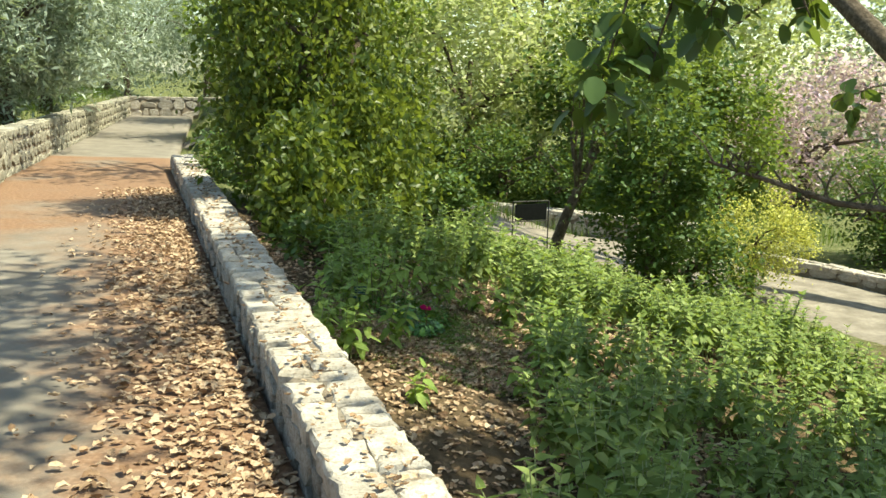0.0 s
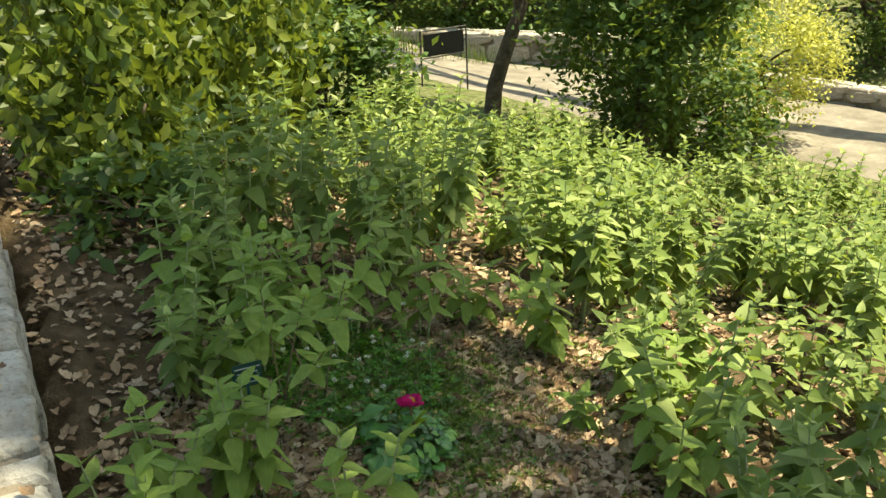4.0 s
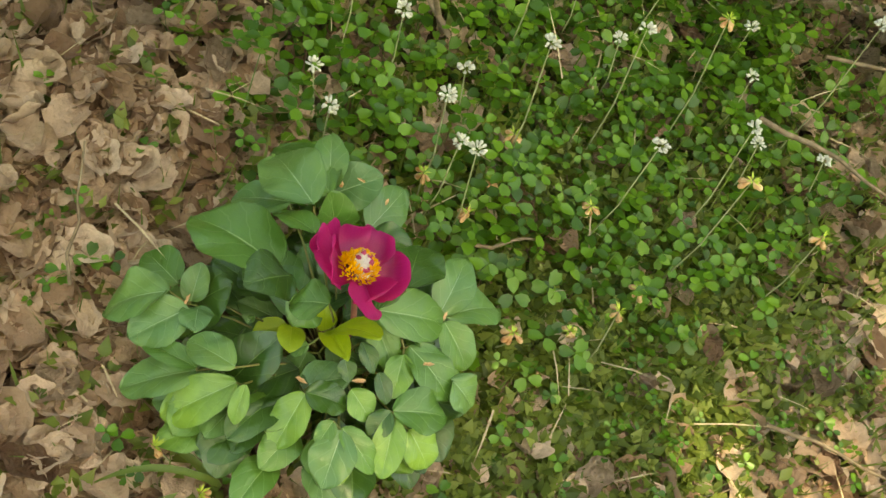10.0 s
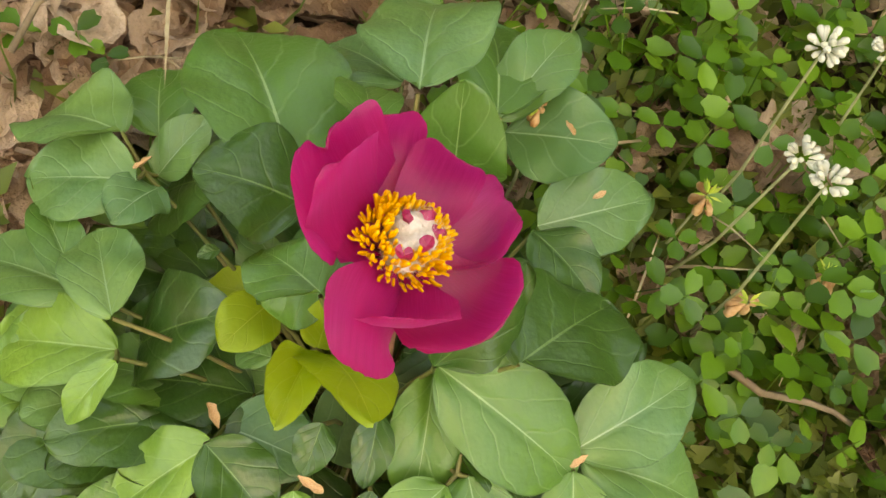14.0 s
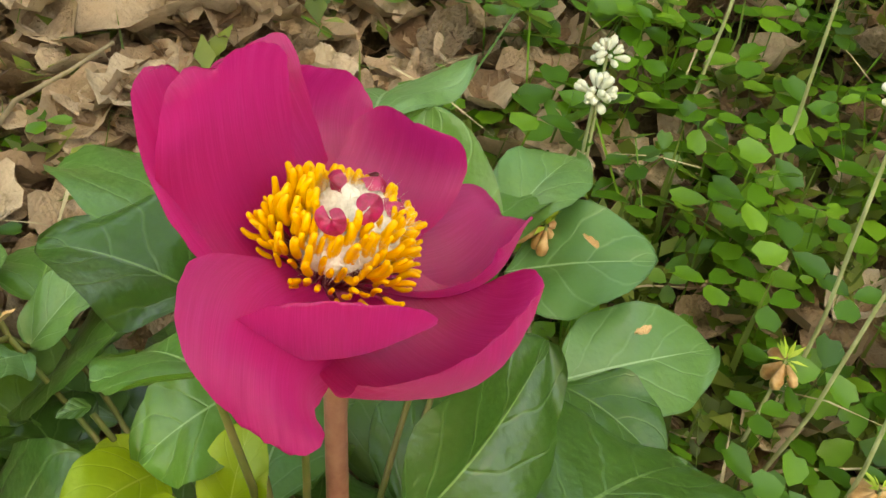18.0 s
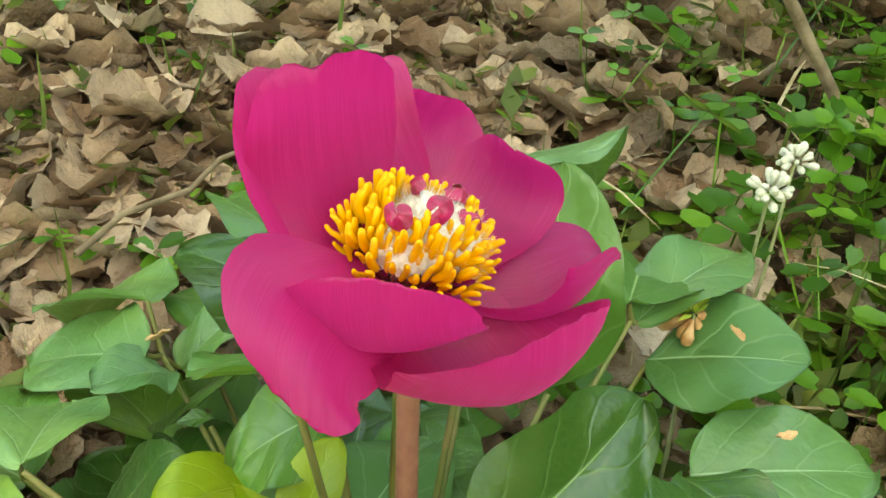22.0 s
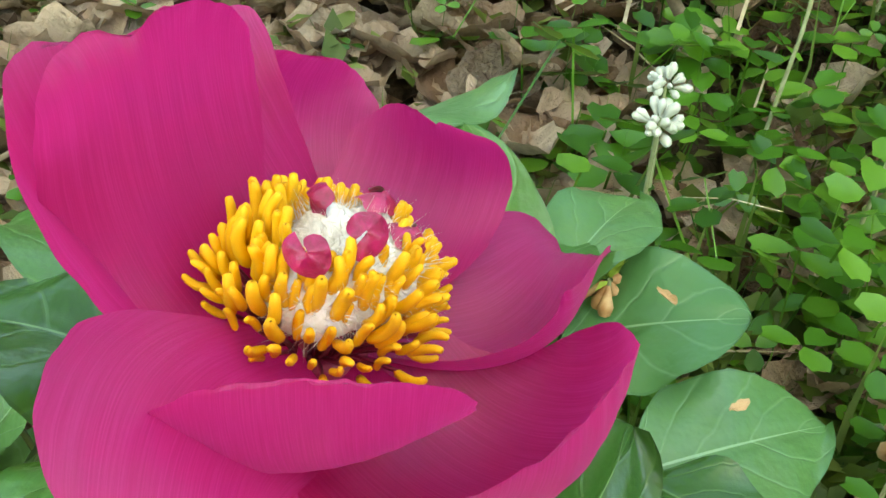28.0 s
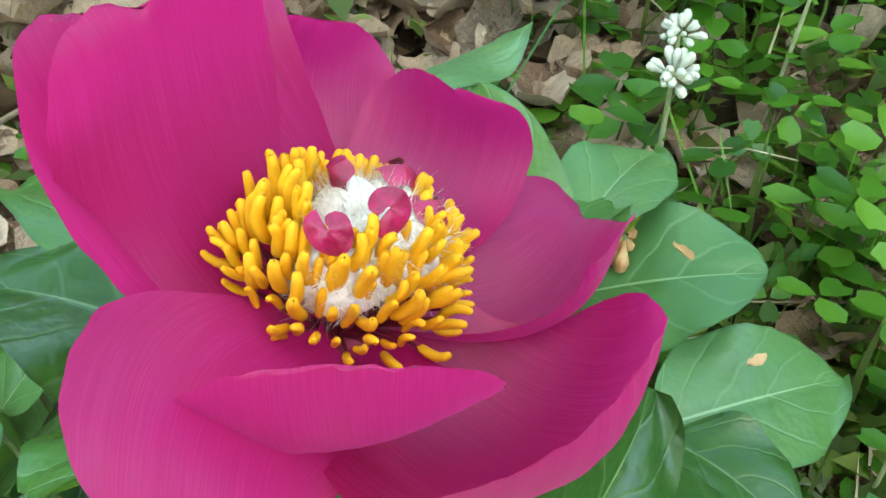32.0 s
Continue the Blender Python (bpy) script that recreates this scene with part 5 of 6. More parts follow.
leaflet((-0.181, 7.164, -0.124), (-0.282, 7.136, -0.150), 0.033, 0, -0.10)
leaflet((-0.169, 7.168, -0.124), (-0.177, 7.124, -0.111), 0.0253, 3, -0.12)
leaflet((-0.235, 7.211, -0.124), (-0.286, 7.181, -0.16), 0.021, 1, 0.01)
leaflet((-0.203, 7.211, -0.086), (-0.294, 7.232, -0.13), 0.0274, 1, 0.3)
leaflet((-0.169, 7.188, -0.068), (-0.23, 7.193, -0.117), 0.0126, 0, -0.06)
leaflet((-0.190, 7.236, -0.150), (-0.202, 7.228, -0.080), 0.020, 0, 0.75)
leaflet((-0.235, 7.26, -0.144), (-0.333, 7.271, -0.186), 0.0281, 0, -0.2)
leaflet((-0.242, 7.265, -0.156), (-0.298, 7.307, -0.15), 0.0164, 1, 0.04)
leaflet((-0.248, 7.273, -0.176), (-0.227, 7.321, -0.149), 0.0222, 1, -0.41)
leaflet((-0.197, 7.287, -0.182), (-0.219, 7.354, -0.184), 0.0205, 1, -0.39)
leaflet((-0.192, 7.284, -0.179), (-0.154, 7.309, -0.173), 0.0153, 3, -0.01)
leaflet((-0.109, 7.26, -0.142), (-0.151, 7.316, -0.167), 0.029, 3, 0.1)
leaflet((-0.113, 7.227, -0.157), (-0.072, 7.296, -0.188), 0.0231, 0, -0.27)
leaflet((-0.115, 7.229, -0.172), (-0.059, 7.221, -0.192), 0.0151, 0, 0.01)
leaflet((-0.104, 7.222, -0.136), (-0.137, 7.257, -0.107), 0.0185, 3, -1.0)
leaflet((-0.085, 7.296, -0.188), (-0.12, 7.359, -0.186), 0.0202, 1, -0.23)
leaflet((-0.08, 7.3, -0.19), (-0.066, 7.372, -0.22), 0.0224, 1, 0.09)
leaflet((-0.075, 7.294, -0.188), (-0.027, 7.293, -0.211), 0.0182, 0, 0.02)
leaflet((-0.07, 7.243, -0.177), (-0.009, 7.254, -0.2), 0.0201, 0, 0.07)
leaflet((-0.079, 7.24, -0.174), (-0.063, 7.274, -0.19), 0.0084, 3, 0.04)
leaflet((-0.066, 7.233, -0.177), (-0.038, 7.2, -0.184), 0.0131, 0, 0.01)
leaflet((-0.027, 7.193, -0.182), (0.001, 7.242, -0.202), 0.0202, 0, -0.07)
leaflet((-0.022, 7.191, -0.184), (0.015, 7.153, -0.203), 0.0143, 0, -0.03)
leaflet((-0.028, 7.191, -0.182), (-0.02, 7.161, -0.19), 0.0111, 3, 0.02)
leaflet((-0.006, 7.197, -0.188), (0.03, 7.199, -0.212), 0.0177, 0, 0.0)
leaflet((-0.024, 7.263, -0.19), (0.006, 7.274, -0.214), 0.0185, 1, -0.01)
leaflet((-0.063, 7.169, -0.173), (-0.032, 7.172, -0.187), 0.0128, 0, -0.06)
leaflet((-0.095, 7.204, -0.169), (-0.065, 7.198, -0.178), 0.008, 3, 0.05)
leaflet((-0.063, 7.201, -0.174), (-0.036, 7.193, -0.185), 0.008, 3, 0.08)
leaflet((-0.143, 7.157, -0.166), (-0.119, 7.137, -0.158), 0.012, 2, 0.18)
leaflet((-0.146, 7.154, -0.169), (-0.162, 7.127, -0.188), 0.0103, 2, 0.11)
leaflet((-0.116, 7.176, -0.153), (-0.073, 7.159, -0.11), 0.0109, 2, -0.15)
leaflet((-0.114, 7.177, -0.151), (-0.072, 7.193, -0.1), 0.017, 2, 0.39)
leaflet((-0.119, 7.177, -0.157), (-0.132, 7.182, -0.132), 0.0087, 2, 0.05)
leaflet((-0.120, 7.174, -0.104), (-0.147, 7.152, -0.122), 0.0175, 0, 0.05)
leaflet((-0.144, 7.179, -0.133), (-0.136, 7.152, -0.153), 0.0165, 0, 0.25)
leaflet((-0.129, 7.092, -0.191), (-0.152, 7.027, -0.238), 0.02, 0, 0.25)
leaflet((-0.134, 7.092, -0.165), (-0.188, 7.077, -0.188), 0.0163, 1, 0.06)
leaflet((-0.143, 7.094, -0.228), (-0.136, 7.139, -0.159), 0.0231, 3, -0.16)
leaflet((-0.119, 7.094, -0.179), (-0.1, 7.071, -0.204), 0.008, 0, -0.05)
leaflet((-0.128, 7.095, -0.232), (-0.097, 7.132, -0.203), 0.0155, 3, -0.03)
leaflet((-0.163, 7.072, -0.205), (-0.197, 7.011, -0.236), 0.0219, 1, -0.17)
leaflet((-0.162, 7.071, -0.197), (-0.213, 7.045, -0.208), 0.0107, 0, -0.05)
leaflet((-0.085, 7.136, -0.182), (-0.066, 7.092, -0.222), 0.0165, 0, -0.12)
leaflet((-0.097, 7.14, -0.197), (-0.076, 7.178, -0.18), 0.0183, 1, -0.09)
leaflet((-0.082, 7.133, -0.172), (-0.053, 7.16, -0.181), 0.015, 3, 0.02)
leaflet((-0.037, 7.143, -0.181), (-0.007, 7.103, -0.202), 0.0187, 1, -0.09)
leaflet((-0.039, 7.144, -0.181), (0.008, 7.15, -0.201), 0.0125, 0, -0.01)
leaflet((-0.048, 7.14, -0.178), (-0.04, 7.118, -0.19), 0.0084, 0, 0.0)
leaflet((-0.09, 7.18, -0.168), (-0.07, 7.173, -0.176), 0.008, 3, 0.0)
leaflet((-0.117, 7.158, -0.164), (-0.124, 7.143, -0.175), 0.008, 1, 0.0)
leaflet((-0.169, 7.134, -0.169), (-0.166, 7.124, -0.17), 0.0034, 3, 0.0)

# low filling leaflets, mostly in the tone darkened to stand for shade
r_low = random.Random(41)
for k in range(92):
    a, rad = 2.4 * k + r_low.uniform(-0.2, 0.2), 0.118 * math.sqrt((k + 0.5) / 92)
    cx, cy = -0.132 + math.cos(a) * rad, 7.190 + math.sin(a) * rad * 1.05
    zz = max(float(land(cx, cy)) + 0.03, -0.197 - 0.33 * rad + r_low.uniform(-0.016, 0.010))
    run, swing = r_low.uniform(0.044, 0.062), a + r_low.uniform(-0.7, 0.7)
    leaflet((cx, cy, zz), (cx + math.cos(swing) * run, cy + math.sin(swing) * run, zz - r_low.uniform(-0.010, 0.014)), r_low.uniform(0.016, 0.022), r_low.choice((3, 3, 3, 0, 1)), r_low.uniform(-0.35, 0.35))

# compound leaf stalks: one from the crown of the plant to each fork, short side stalks to its leaflets
root_at = Vector((-0.117, 7.205, -0.305))
forks = []
for b in LEAF_BASES:
    for group in forks:
        if (group[0] - b).length < 0.024:
            group.append(b)
            break
    else:
        forks.append([b])
for bases in forks:
    hub = sum(bases, Vector()) / len(bases) - Vector((0, 0, 0.003))
    mid = root_at.lerp(hub, 0.55) + Vector((0, 0, 0.030))
    mid.x, mid.y = root_at.x + (hub.x - root_at.x) * 0.38, root_at.y + (hub.y - root_at.y) * 0.38
    pts = [root_at * (1 - t) ** 2 + mid * 2 * t * (1 - t) + hub * t * t for t in (0, 0.25, 0.5, 0.75, 1)]
    stalk = new("leaf_stalk", mesh_from("leaf_stalk", *tube(pts, [0.0014, 0.0013, 0.0012, 0.0011, 0.0010], 7), M_STALK))
    under(stalk, peony, PINV)
    for b in bases:
        if (b - hub).length > 0.004:
            under(new("side_stalk", mesh_from("side_stalk", *tube([hub, hub.lerp(b, 0.6) - Vector((0, 0, 0.001)), b], [0.0012, 0.0011, 0.0009], 6), M_STALK)), peony, PINV)

B = Vector((-0.121, 7.1995, -0.078))          # where the petals meet the stem
stem_pts = [root_at, Vector((-0.118, 7.207, -0.24)), Vector((-0.113, 7.2065, -0.17)), Vector((-0.1195, 7.2020, -0.115)), B]
under(new("stem", mesh_from("stem", *tube(stem_pts, [0.0034, 0.0032, 0.003, 0.0028, 0.0032], 10), M_PSTEM)), peony, PINV)
bm = bmesh.new()
bmesh.ops.create_uvsphere(bm, u_segments=18, v_segments=10, radius=0.006)
for vv in bm.verts:
    vv.co = Vector((vv.co.x, vv.co.y, vv.co.z * 0.55)) + B + Vector((0, 0, 0.002))
flower = part("flower", bm, M_CUP, peony, "open magenta flower with yellow stamens")
flower.matrix_parent_inverse = PINV


def petal(low, high, tip, half, cup, tilt, waist, widest, blunt, notch, notch_at, skew):
    """One petal, in millimetres from the base: a bent middle line to its tip, cupped towards the inside, with a wavy, nicked rim."""
    low, high, tip = np.array(low), np.array(high), np.array(tip)
    flat = np.array([tip[0] + high[0], tip[1] + high[1], 0.0])
    flat /= np.linalg.norm(flat)
    b = flat * 4 + np.array([0, 0, 2.0])
    ph = tip[0] * 0.9 + tip[1] * 1.3
    rows, cols = 46, 20
    s = 1 - (1 - np.arange(rows + 1) / rows) ** 1.6
    q = s[:, None]
    c = b * (1 - q) ** 3 + 3 * low * q * (1 - q) ** 2 + 3 * high * q * q * (1 - q) + tip * q ** 3
    d = 3 * (low - b) * (1 - q) ** 2 + 6 * (high - low) * q * (1 - q) + 3 * (tip - high) * q * q
    d /= np.linalg.norm(d, axis=1)[:, None]
    turn = (tilt[0] + (tilt[1] - tilt[0]) * s)[:, None]
    side = np.array([-flat[1], flat[0], 0]) * np.cos(turn) + np.array([0, 0, 1.0]) * np.sin(turn)
    side = side - d * (side * d).sum(1)[:, None]
    side /= np.linalg.norm(side, axis=1)[:, None]
    inner = np.cross(d, side)
    w = np.where(s < widest, waist + (1 - waist) * np.sin(np.pi / 2 * np.minimum(s / widest, 1)), np.clip(1 - np.clip((s - widest) / (1 - widest), 0, 1) ** blunt, 0, None) ** 0.5)
    u = np.arange(-cols, cols + 1) / cols
    e = u[None, :] * w[:, None]
    deep = (cup[0] + (cup[1] - cup[0]) * s) * np.sin(np.pi * np.minimum(1, 0.15 + s * 0.6))
    rim = (s ** 6)[:, None]
    cut = notch * half * rim * np.exp(-((e - notch_at) / 0.12) ** 2)
    ragged = half * rim * (0.012 * np.sin(9 * e + ph) + 0.011 * np.sin(23 * e + 2 * ph) + 0.006 * np.sin(57 * e + ph) + 0.004 * np.sin(101 * e))
    ripple = half * (0.014 * (s ** 2)[:, None] * np.sin(7 * e + ph + 3 * q) + 0.020 * (s ** 3)[:, None] * np.abs(u)[None, :] ** 3 * np.sin(13 * q + ph + 2 * e) + 0.004 * np.sin(31 * e + ph) * q)
    fray = 1 + 0.014 * np.sin(15 * q + ph) * np.abs(u)[None, :] ** 6 + 0.007 * np.sin(49 * q + 2 * ph) * np.abs(u)[None, :] ** 6
    across = u[None, :] * (w * half)[:, None] * fray + (skew * np.sin(np.pi * s) * half)[:, None]
    x = c[:, None, :] + side[:, None, :] * across[..., None] + inner[:, None, :] * ((deep * half)[:, None] * e * e + ripple)[..., None] + d[:, None, :] * (ragged - cut)[..., None]
    v = x.reshape(-1, 3) * 0.001 + np.array(B)
    uv = np.stack([e, np.broadcast_to(q, e.shape)], -1).reshape(-1, 2)
    n = 2 * cols + 1
    i = (np.arange(rows)[:, None] * n + np.arange(n - 1)).ravel()
    ob = new("petal", mesh_from("petal", v, np.stack([i, i + 1, i + n + 1, i + n], -1), M_PETAL, True, uv))
    return under(ob, flower, Matrix())


petal((-31.07, -9.97, -10.52), (-18.4, -28.88, 31.69), (-25.89, -33.4, 37.11), 27.08, (0.15, 0.4), (0.21, 0.15), 0.67, 0.75, 2.16, 0.26, -0.1, 0.16)
petal((-12.54, -27.82, 11.41), (-12.37, -22.43, 37.98), (-13.61, -24.81, 46.52), 20.29, (-0.19, 0.08), (0.08, -1.11), 0.32, 0.65, 2.51, 0.13, 0.1, -0.05)
petal((-42.67, -11.05, -1.29), (-49.08, -11.42, 22.65), (-41.82, -5.32, 30.38), 18.37, (0.24, 0.13), (0.08, -0.01), 0.5, 0.65, 2.67, 0.0, 0.0, 0.05)
petal((-31.34, 11.47, -0.04), (-34.59, 18.83, 18.91), (-31.09, 14.19, 25.62), 14.69, (0.5, -0.21), (-0.09, 0.47), 0.55, 0.58, 2.1, 0.2, -0.1, -0.06)
petal((-13.36, 28.75, -14.76), (-19.77, 34.32, 4.2), (-21.51, 42.66, 5.33), 18.62, (1.66, 0.28), (-0.08, -0.61), 0.46, 0.78, 5.0, 0.1, 0.45, -0.46)
petal((18.35, 15.57, -19.15), (32.17, 34.32, 0.28), (30.12, 30.07, 20.05), 25.34, (0.55, 0.51), (0.11, -0.15), 0.62, 0.64, 2.85, 0.0, 0.0, 0.06)
petal((29.75, -9.68, 10.67), (39.6, -6.88, 7.61), (43.53, -12.22, 1.81), 19.15, (-0.51, 0.06), (-0.79, -0.94), 0.33, 0.38, 2.73, 0.0, 0.0, -0.42)
petal((26.74, 2.11, -6.59), (33.8, -1.4, 16.76), (32.72, -2.09, 25.66), 19.63, (0.36, 0.13), (0.27, 0.22), 0.34, 0.38, 4.33, 0.0, 0.0, -0.05)

# stamens: dark red threads with yellow anthers, ring upon ring
AX = Vector((0.05, 0.20, 1.0)).normalized()
AQ = AX.to_track_quat("Z", "Y")
anthers = []
for seed in range(4):
    r = random.Random(seed)
    bend = r.uniform(0.3, 1.0)
    pts = [Vector((bend * math.sin(2.6 * t) * 0.25, 0, t)) for t in (0, 0.08, 0.3, 0.55, 0.8, 0.95, 1.0)]
    anthers.append(mesh_from("anther", *tube(pts, [0.05, 0.11, 0.132, 0.125, 0.112, 0.09, 0.02], 8), M_ANTHER))
r_st = random.Random(77)
FCENTRE = B + Vector((-0.0020, -0.0020, 0.0042))
for ring, (n, rad, high, lean) in enumerate([(30, 8.8, 15.6, 4), (36, 10.3, 14.2, 9), (42, 11.8, 12.2, 16), (44, 13.2, 9.8, 27), (42, 14.3, 7.2, 44), (16, 14.0, 4.6, 62)]):
    for k in range(n):
        a = 2 * math.pi * (k + 0.5 * (ring % 2) + r_st.uniform(-0.28, 0.28)) / n
        rr_, hh = rad * r_st.uniform(0.93, 1.07) * 0.001, high * r_st.uniform(0.86, 1.12) * 0.001 * (1 - 0.20 * max(0.0, math.cos(a)))
        at = FCENTRE + AQ @ Vector((math.cos(a) * rr_, math.sin(a) * rr_, hh))
        foot = FCENTRE + AQ @ Vector((math.cos(a) * 0.0062, math.sin(a) * 0.0062, 0.001))
        lean_r = radians(lean + r_st.uniform(-14, 14))
        d = AQ @ Vector((math.cos(a) * math.sin(lean_r), math.sin(a) * math.sin(lean_r), math.cos(lean_r)))
        size = r_st.uniform(0.0056, 0.0078) * (1 if ring < 4 else 0.72)
        ob = under(new("anther", anthers[r_st.randint(0, 3)]), flower, Matrix())
        ob.matrix_basis = Matrix.Translation(at) @ (d.to_track_quat("Z", "Y").to_matrix().to_4x4()) @ pose(0, 0, 0, 0, 0, r_st.uniform(0, 360)) @ Matrix.Scale(size, 4)
        if k % 2 == 0:
            under(new("filament", mesh_from("filament", *tube([foot, foot.lerp(at, 0.5) + d * 0.0012, at + d * 0.0006], [0.0004, 0.0004, 0.0003], 4), M_FILAMENT)), flower, Matrix())

# five woolly carpels, each with a coiled red stigma
r_c = random.Random(5)
for k, (dx, dy, dz, facing, turn) in enumerate([(6.8, -1.8, 24.0, (0.8, -0.15, 0.55), 150), (3.6, 4.4, 24.4, (0.75, 0.1, 0.65), 245), (-1.4, 10.4, 21.0, (-0.1, 0.45, 0.85), 20), (-5.3, 0.2, 25.2, (0.25, -0.9, 0.3), 200), (-7.5, 6.6, 22.8, (-0.15, 0.35, 0.9), 80)]):
    top = B + Vector((dx, dy, dz + 0.8)) * 0.001
    foot = B + Vector((dx * 0.4, dy * 0.4, 8)) * 0.001
    bm = bmesh.new()
    bmesh.ops.create_uvsphere(bm, u_segments=14, v_segments=10, radius=1)
    q = (top - foot).to_track_quat("Z", "Y")
    for vv in bm.verts:
        c = vv.co
        taper = 1.0 - 0.30 * max(0, c.z) - 0.5 * max(0, -c.z)
        vv.co = foot.lerp(top, 0.46) + q @ Vector((c.x * 0.0072 * taper, c.y * 0.0072 * taper, c.z * 0.0080))
    for face in bm.faces:
        face.smooth = True
    under(part("carpel", bm, M_WOOL, None), flower, Matrix())
    hv, hf = [], []
    for _ in range(1300):
        dvec = Vector((r_c.gauss(0, 1), r_c.gauss(0, 1), abs(r_c.gauss(0.35, 0.7)) - 0.15)).normalized()
        s0 = foot.lerp(top, 0.46) + q @ Vector((dvec.x * 0.0064, dvec.y * 0.0064, dvec.z * 0.0075))
        e0 = s0 + (q @ dvec) * r_c.uniform(0.0006, 0.0022) + Vector((r_c.gauss(0, 1), r_c.gauss(0, 1), r_c.gauss(0, 1))) * 0.0011
        sd = (e0 - s0).cross(Vector((r_c.gauss(0, 1), r_c.gauss(0, 1), 0.3))).normalized() * 0.00007
        i0 = len(hv)
        hv += [tuple(s0 - sd), tuple(s0 + sd), tuple(e0)]
        hf.append((i0, i0 + 1, i0 + 2))
    under(new("wool", mesh_from("wool", hv, hf, M_WOOL)), flower, Matrix())
    # stigma: a flat, slightly domed crest curled into a hook
    v, f = [], []
    rows, cols = 22, 5
    for i in range(rows + 1):
        t = i / rows
        a = radians(-20 + 340 * t)
        outer = 0.0034 * (1 - 0.30 * t ** 3) * (1 + 0.05 * math.sin(3 * a + k))
        inner = 0.0006 * t ** 4
        if t > 0.9:
            inner, outer = inner + (t - 0.9) * 0.003, outer - (t - 0.9) * 0.005
        for j in range(cols + 1):
            rad = inner + (outer - inner) * j / cols
            v.append((math.cos(a) * rad, math.sin(a) * rad * 0.9, 0.0020 * (1 - (rad / 0.0036) ** 2) + 0.0009 * t * (1 - j / cols) + 0.0004 * math.sin(5 * a) * j / cols))
    for i in range(rows):
        for j in range(cols):
            a = i * (cols + 1) + j
            f.append((a, a + 1, a + cols + 2, a + cols + 1))
    ob = under(new("stigma", mesh_from("stigma", v, f, M_STIGMA)), flower, Matrix())
    face_q = Vector(facing).normalized().to_track_quat("Z", "Y")
    ob.matrix_basis = Matrix.Translation(top + Vector(facing).normalized() * (0.0024 if facing[0] > 0.5 else 0.0004) - AX * (0.0008 if facing[0] > 0.5 else 0.0016)) @ face_q.to_matrix().to_4x4() @ pose(0, 0, 0, 0, 0, turn)


# ---------- fallen twigs and bare lower stems ----------
for k, (p0, p1, rad) in enumerate([((-0.16, 7.40, -0.262), (-0.12, 7.50, -0.268), 0.003), ((-0.36, 7.52, -0.17), (-0.56, 7.52, -0.10), 0.004), ((-0.44, 7.56, -0.16), (-0.55, 7.76, 0.05), 0.004),
                                   ((-0.09, 7.83, -0.2), (0.08, 7.92, -0.22), 0.004), ((-0.11, 7.98, -0.18), (0.14, 8.2, -0.15), 0.003), ((0.20, 7.62, -0.33), (0.34, 7.72, -0.35), 0.003), ((-0.3, 7.02, -0.21), (-0.42, 7.1, -0.18), 0.002)]):
    a, b = Vector(p0), Vector(p1)
    a.z, b.z = max(a.z, float(land(a.x, a.y)) + 0.006), max(b.z, float(land(b.x, b.y)) + 0.006)
    tw = thing("fallen_twig", tuple(a), "thin brown dry twig lying over the clover", "twig", "fallen twigs")
    rt = random.Random(k)
    pts = [(b - a) * t + Vector((rt.uniform(-1, 1), rt.uniform(-1, 1), rt.uniform(0, 1))) * 0.008 * math.sin(math.pi * t) for t in (0, 0.2, 0.4, 0.6, 0.8, 1)]
    part("wood", mesh_from("wood", *tube(pts, [rad * (1 - 0.5 * t) for t in (0, 0.2, 0.4, 0.6, 0.8, 1)], 6), M_TWIG), None, tw)

# ---------- sign, plant label, overhanging branches ----------
sign = thing("garden_sign", (1.62, 17.9, -1.47), "black information panel in a thin iron frame on two legs", "sign", turn=25)
bm = bmesh.new()
bmesh.ops.create_cube(bm, size=1)
for vv in bm.verts:
    vv.co = Vector((vv.co.x * 0.66, vv.co.y * 0.02, vv.co.z * 0.30 + 0.75))
bmesh.ops.bevel(bm, geom=bm.edges[:], offset=0.005, segments=1)
part("panel", bm, M_SIGN, sign)
for sx in (-0.38, 0.38):
    part("leg", mesh_from("leg", *tube([(sx, 0, -0.1), (sx, 0, 0.4), (sx, 0, 0.95)], [0.013] * 3, 6), M_IRON), None, sign)
for zz in (0.95, 0.58):
    part("rail", mesh_from("rail", *tube([(-0.38, 0, zz), (0, 0, zz), (0.38, 0, zz)], [0.011] * 3, 6), M_IRON), None, sign)

lab = thing("plant_label", (-0.64, 7.36, float(land(-0.64, 7.36))), "dark green plant label with pale lines of writing", "sign", turn=18)
bm = bmesh.new()
bmesh.ops.create_cube(bm, size=1)
for vv in bm.verts:
    vv.co = Vector((vv.co.x * 0.10, vv.co.y * 0.004 - (vv.co.z) * 0.03, vv.co.z * 0.10 + 0.17))
bmesh.ops.bevel(bm, geom=bm.edges[:], offset=0.001, segments=1)
part("plate", bm, M_LABEL, lab)
part("stake", mesh_from("stake", *tube([(0, 0.006, -0.05), (0, 0.006, 0.1), (0, 0.0, 0.16)], [0.006] * 3, 6), M_LABEL), None, lab)
for k, w in enumerate((0.085, 0.07, 0.08, 0.06)):
    bm = bmesh.new()
    bmesh.ops.create_cube(bm, size=1)
    zc = 0.202 - 0.021 * k
    for vv in bm.verts:
        vv.co = Vector((vv.co.x * w, vv.co.y * 0.002 - (zc - 0.17) * 0.3 - 0.0035, vv.co.z * 0.004 + zc))
    part("writing_bar", bm, M_LABEL_INK, lab)


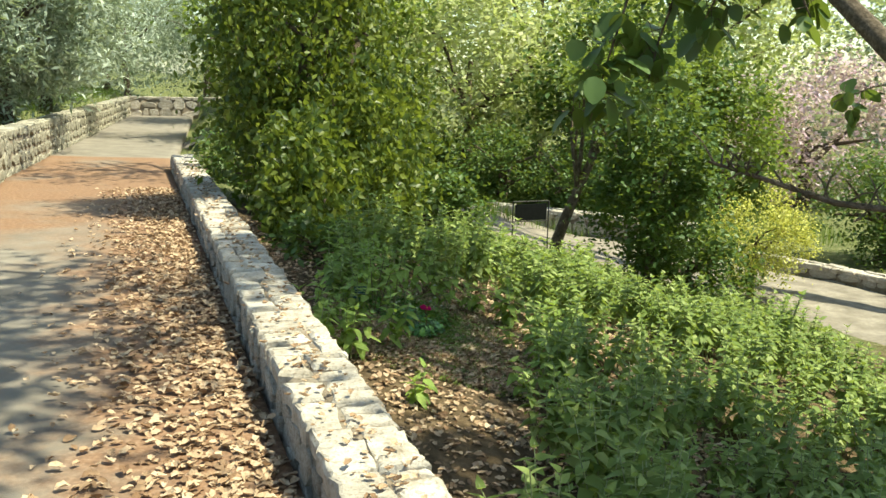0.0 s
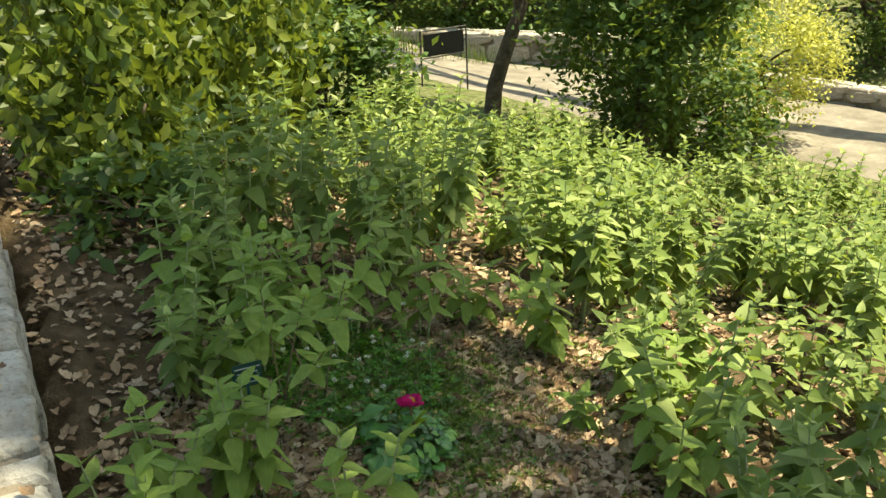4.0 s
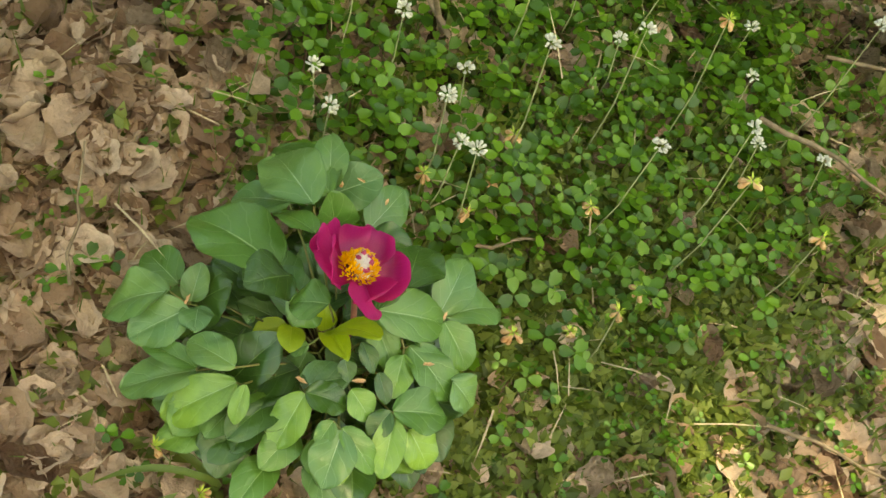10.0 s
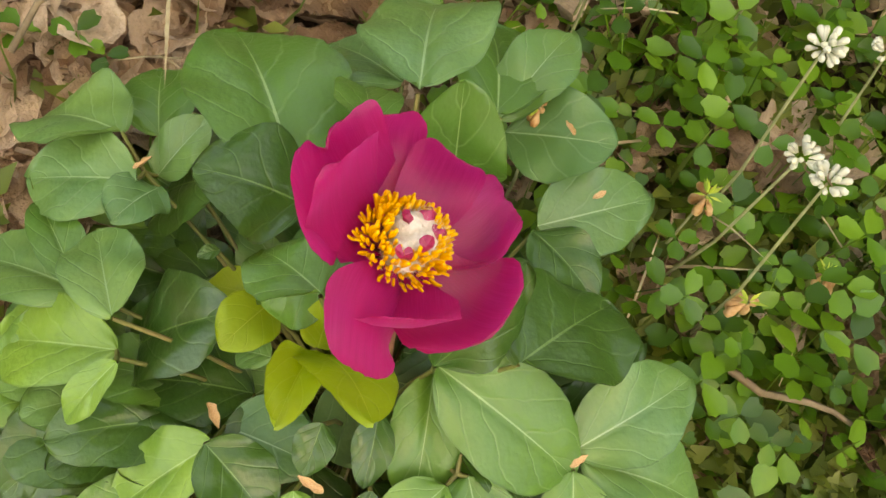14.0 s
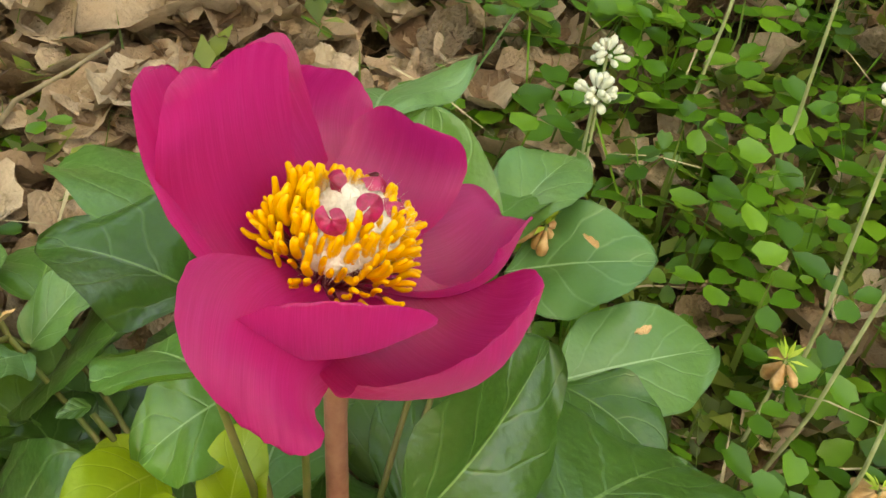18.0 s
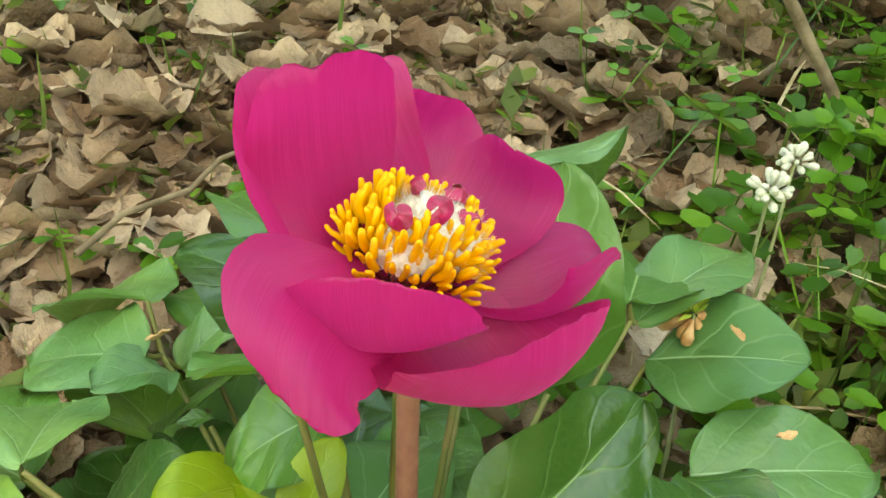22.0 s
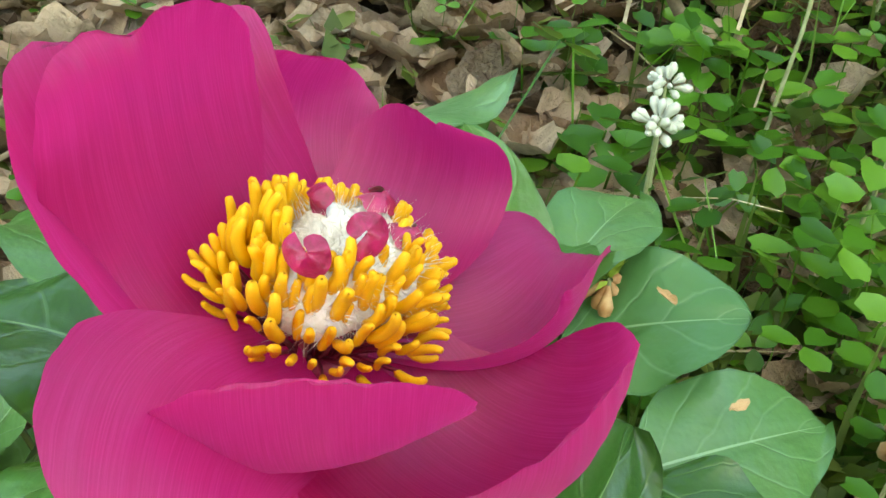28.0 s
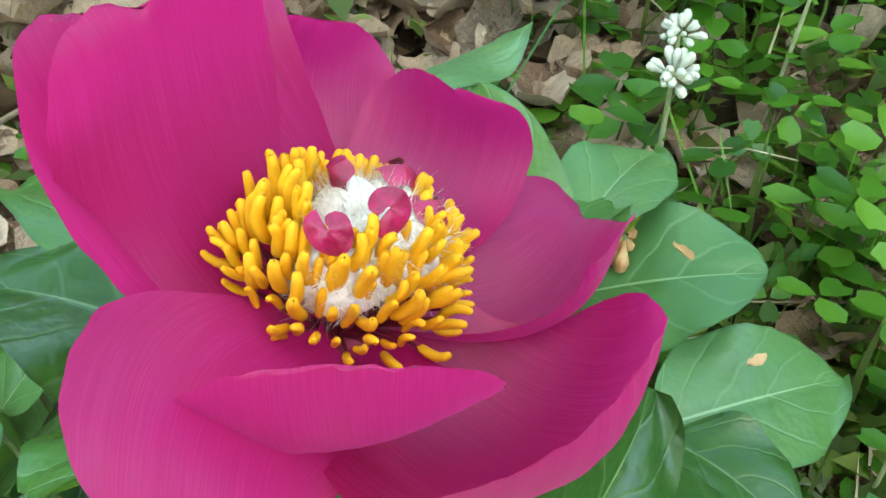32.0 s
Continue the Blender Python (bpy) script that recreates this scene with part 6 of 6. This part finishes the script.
def branch(name, label, pts, rad, n, leaf, size, mat, seed, spread, lift=-0.2):
    """A thin overhanging branch with side twigs and leaves."""
    r = random.Random(seed)
    root = thing(name, pts[0], label, "branch")
    o = Vector(pts[0])
    P = [Vector(p) - o for p in pts]
    part("bough", mesh_from("bough", *tube(P, [rad * (1 - 0.7 * i / (len(P) - 1)) for i in range(len(P))], 7), M_BARK), None, root)
    lp, lr, ls = [], [], []
    for k in range(n):
        i = r.randint(0, len(P) - 2)
        s = P[i].lerp(P[i + 1], r.random())
        e = s + Vector((r.gauss(0, 1), r.gauss(0, 1), r.gauss(lift, 0.7))).normalized() * spread * r.uniform(0.4, 1)
        part("twig", mesh_from("twig", *tube([s, s.lerp(e, 0.5) + Vector((0, 0, 0.02)), e], [rad * 0.25, rad * 0.2, rad * 0.1], 5), M_BARK), None, root)
        for _ in range(leaf[2]):
            lp.append(tuple(s.lerp(e, r.uniform(0.3, 1.05)) + Vector((r.gauss(0, 1), r.gauss(0, 1), r.gauss(0, 1))) * 0.015))
            lr.append(np.array(pose(0, 0, 0, r.uniform(-80, 0), r.uniform(-30, 30), r.uniform(0, 360)).to_3x3()))
            ls.append(size * r.uniform(0.6, 1.2))
    part("foliage", scattered("foliage", leaf[:2], np.array(lr), lp, ls, mat), None, root)


branch("overhanging_branch", "hanging twig with dark rounded leaves", [(0.50, 2.4, 2.2), (0.45, 2.4, 1.90), (0.40, 2.4, 1.72), (0.36, 2.4, 1.56)], 0.005, 24, (*LEAF_ROUND, 3), 0.065, F_DARK, 801, 0.11)
branch("overhanging_branch", "hanging twig with dark rounded leaves", [(0.68, 2.42, 2.2), (0.57, 2.4, 1.92), (0.52, 2.4, 1.76), (0.50, 2.4, 1.66)], 0.005, 22, (*LEAF_ROUND, 3), 0.065, F_DARK, 802, 0.11)
branch("overhanging_branch", "hanging twig with dark rounded leaves", [(0.80, 2.4, 2.2), (0.83, 2.4, 1.95), (0.87, 2.4, 1.86), (0.90, 2.4, 1.80)], 0.005, 8, (*LEAF_ROUND, 3), 0.07, F_DARK, 805, 0.09)
branch("overhanging_branch", "hanging twig with dark rounded leaves", [(0.92, 2.4, 2.25), (0.76, 2.4, 2.02), (0.66, 2.4, 1.88), (0.62, 2.4, 1.79)], 0.005, 22, (*LEAF_ROUND, 3), 0.065, F_DARK, 806, 0.12)
branch("overhanging_branch", "thin twig with dark rounded leaves", [(1.5, 2.45, 1.72), (1.22, 2.4, 1.69), (1.06, 2.4, 1.66), (0.96, 2.4, 1.62)], 0.004, 12, (*LEAF_ROUND, 2), 0.055, F_DARK, 804, 0.09)
branch("overhanging_branch", "dark bare branch with small new leaves", [(3.0, 4.2, 1.00), (2.3, 4.2, 1.10), (1.72, 4.2, 1.16), (1.36, 4.2, 1.27), (1.15, 4.2, 1.33)], 0.022, 40, (*LEAF_BROAD, 1), 0.05, F_TREE, 803, 0.20, 0.9)


# tall trees added unseen, crowns placed above the camera to shade path and bed
def shade_tree(at, base_crown, radii, n, seed, clumps):
    tree("shade_tree", "tall tree added out of view to shade the path and bed", at, 6, base_crown, radii, n, LEAF_SMALL, 0.18, F_TREE, seed, 0.22, clumps=clumps, limbs=7, hollow=0.2)


shade_tree((9.5, 3.0), (4.19, 7.42, 9.2), (1.33, 1.65, 0.9), 6000, 901, 400)
shade_tree((-8.0, 3.0), (0.60, 4.2, 7.2), (1.9, 5.0, 1.0), 4600, 902, 70)
shade_tree((9.5, 0.5), (5.7, 4.1, 6.6), (2.5, 2.2, 0.8), 9000, 903, 140)
shade_tree((9.5, 5.5), (5.4, 6.1, 8.0), (0.65, 0.7, 0.6), 1300, 904, 120)
shade_tree((9.5, 12.0), (4.2, 19.8, 6.6), (1.7, 1.5, 0.8), 5000, 905, 90)
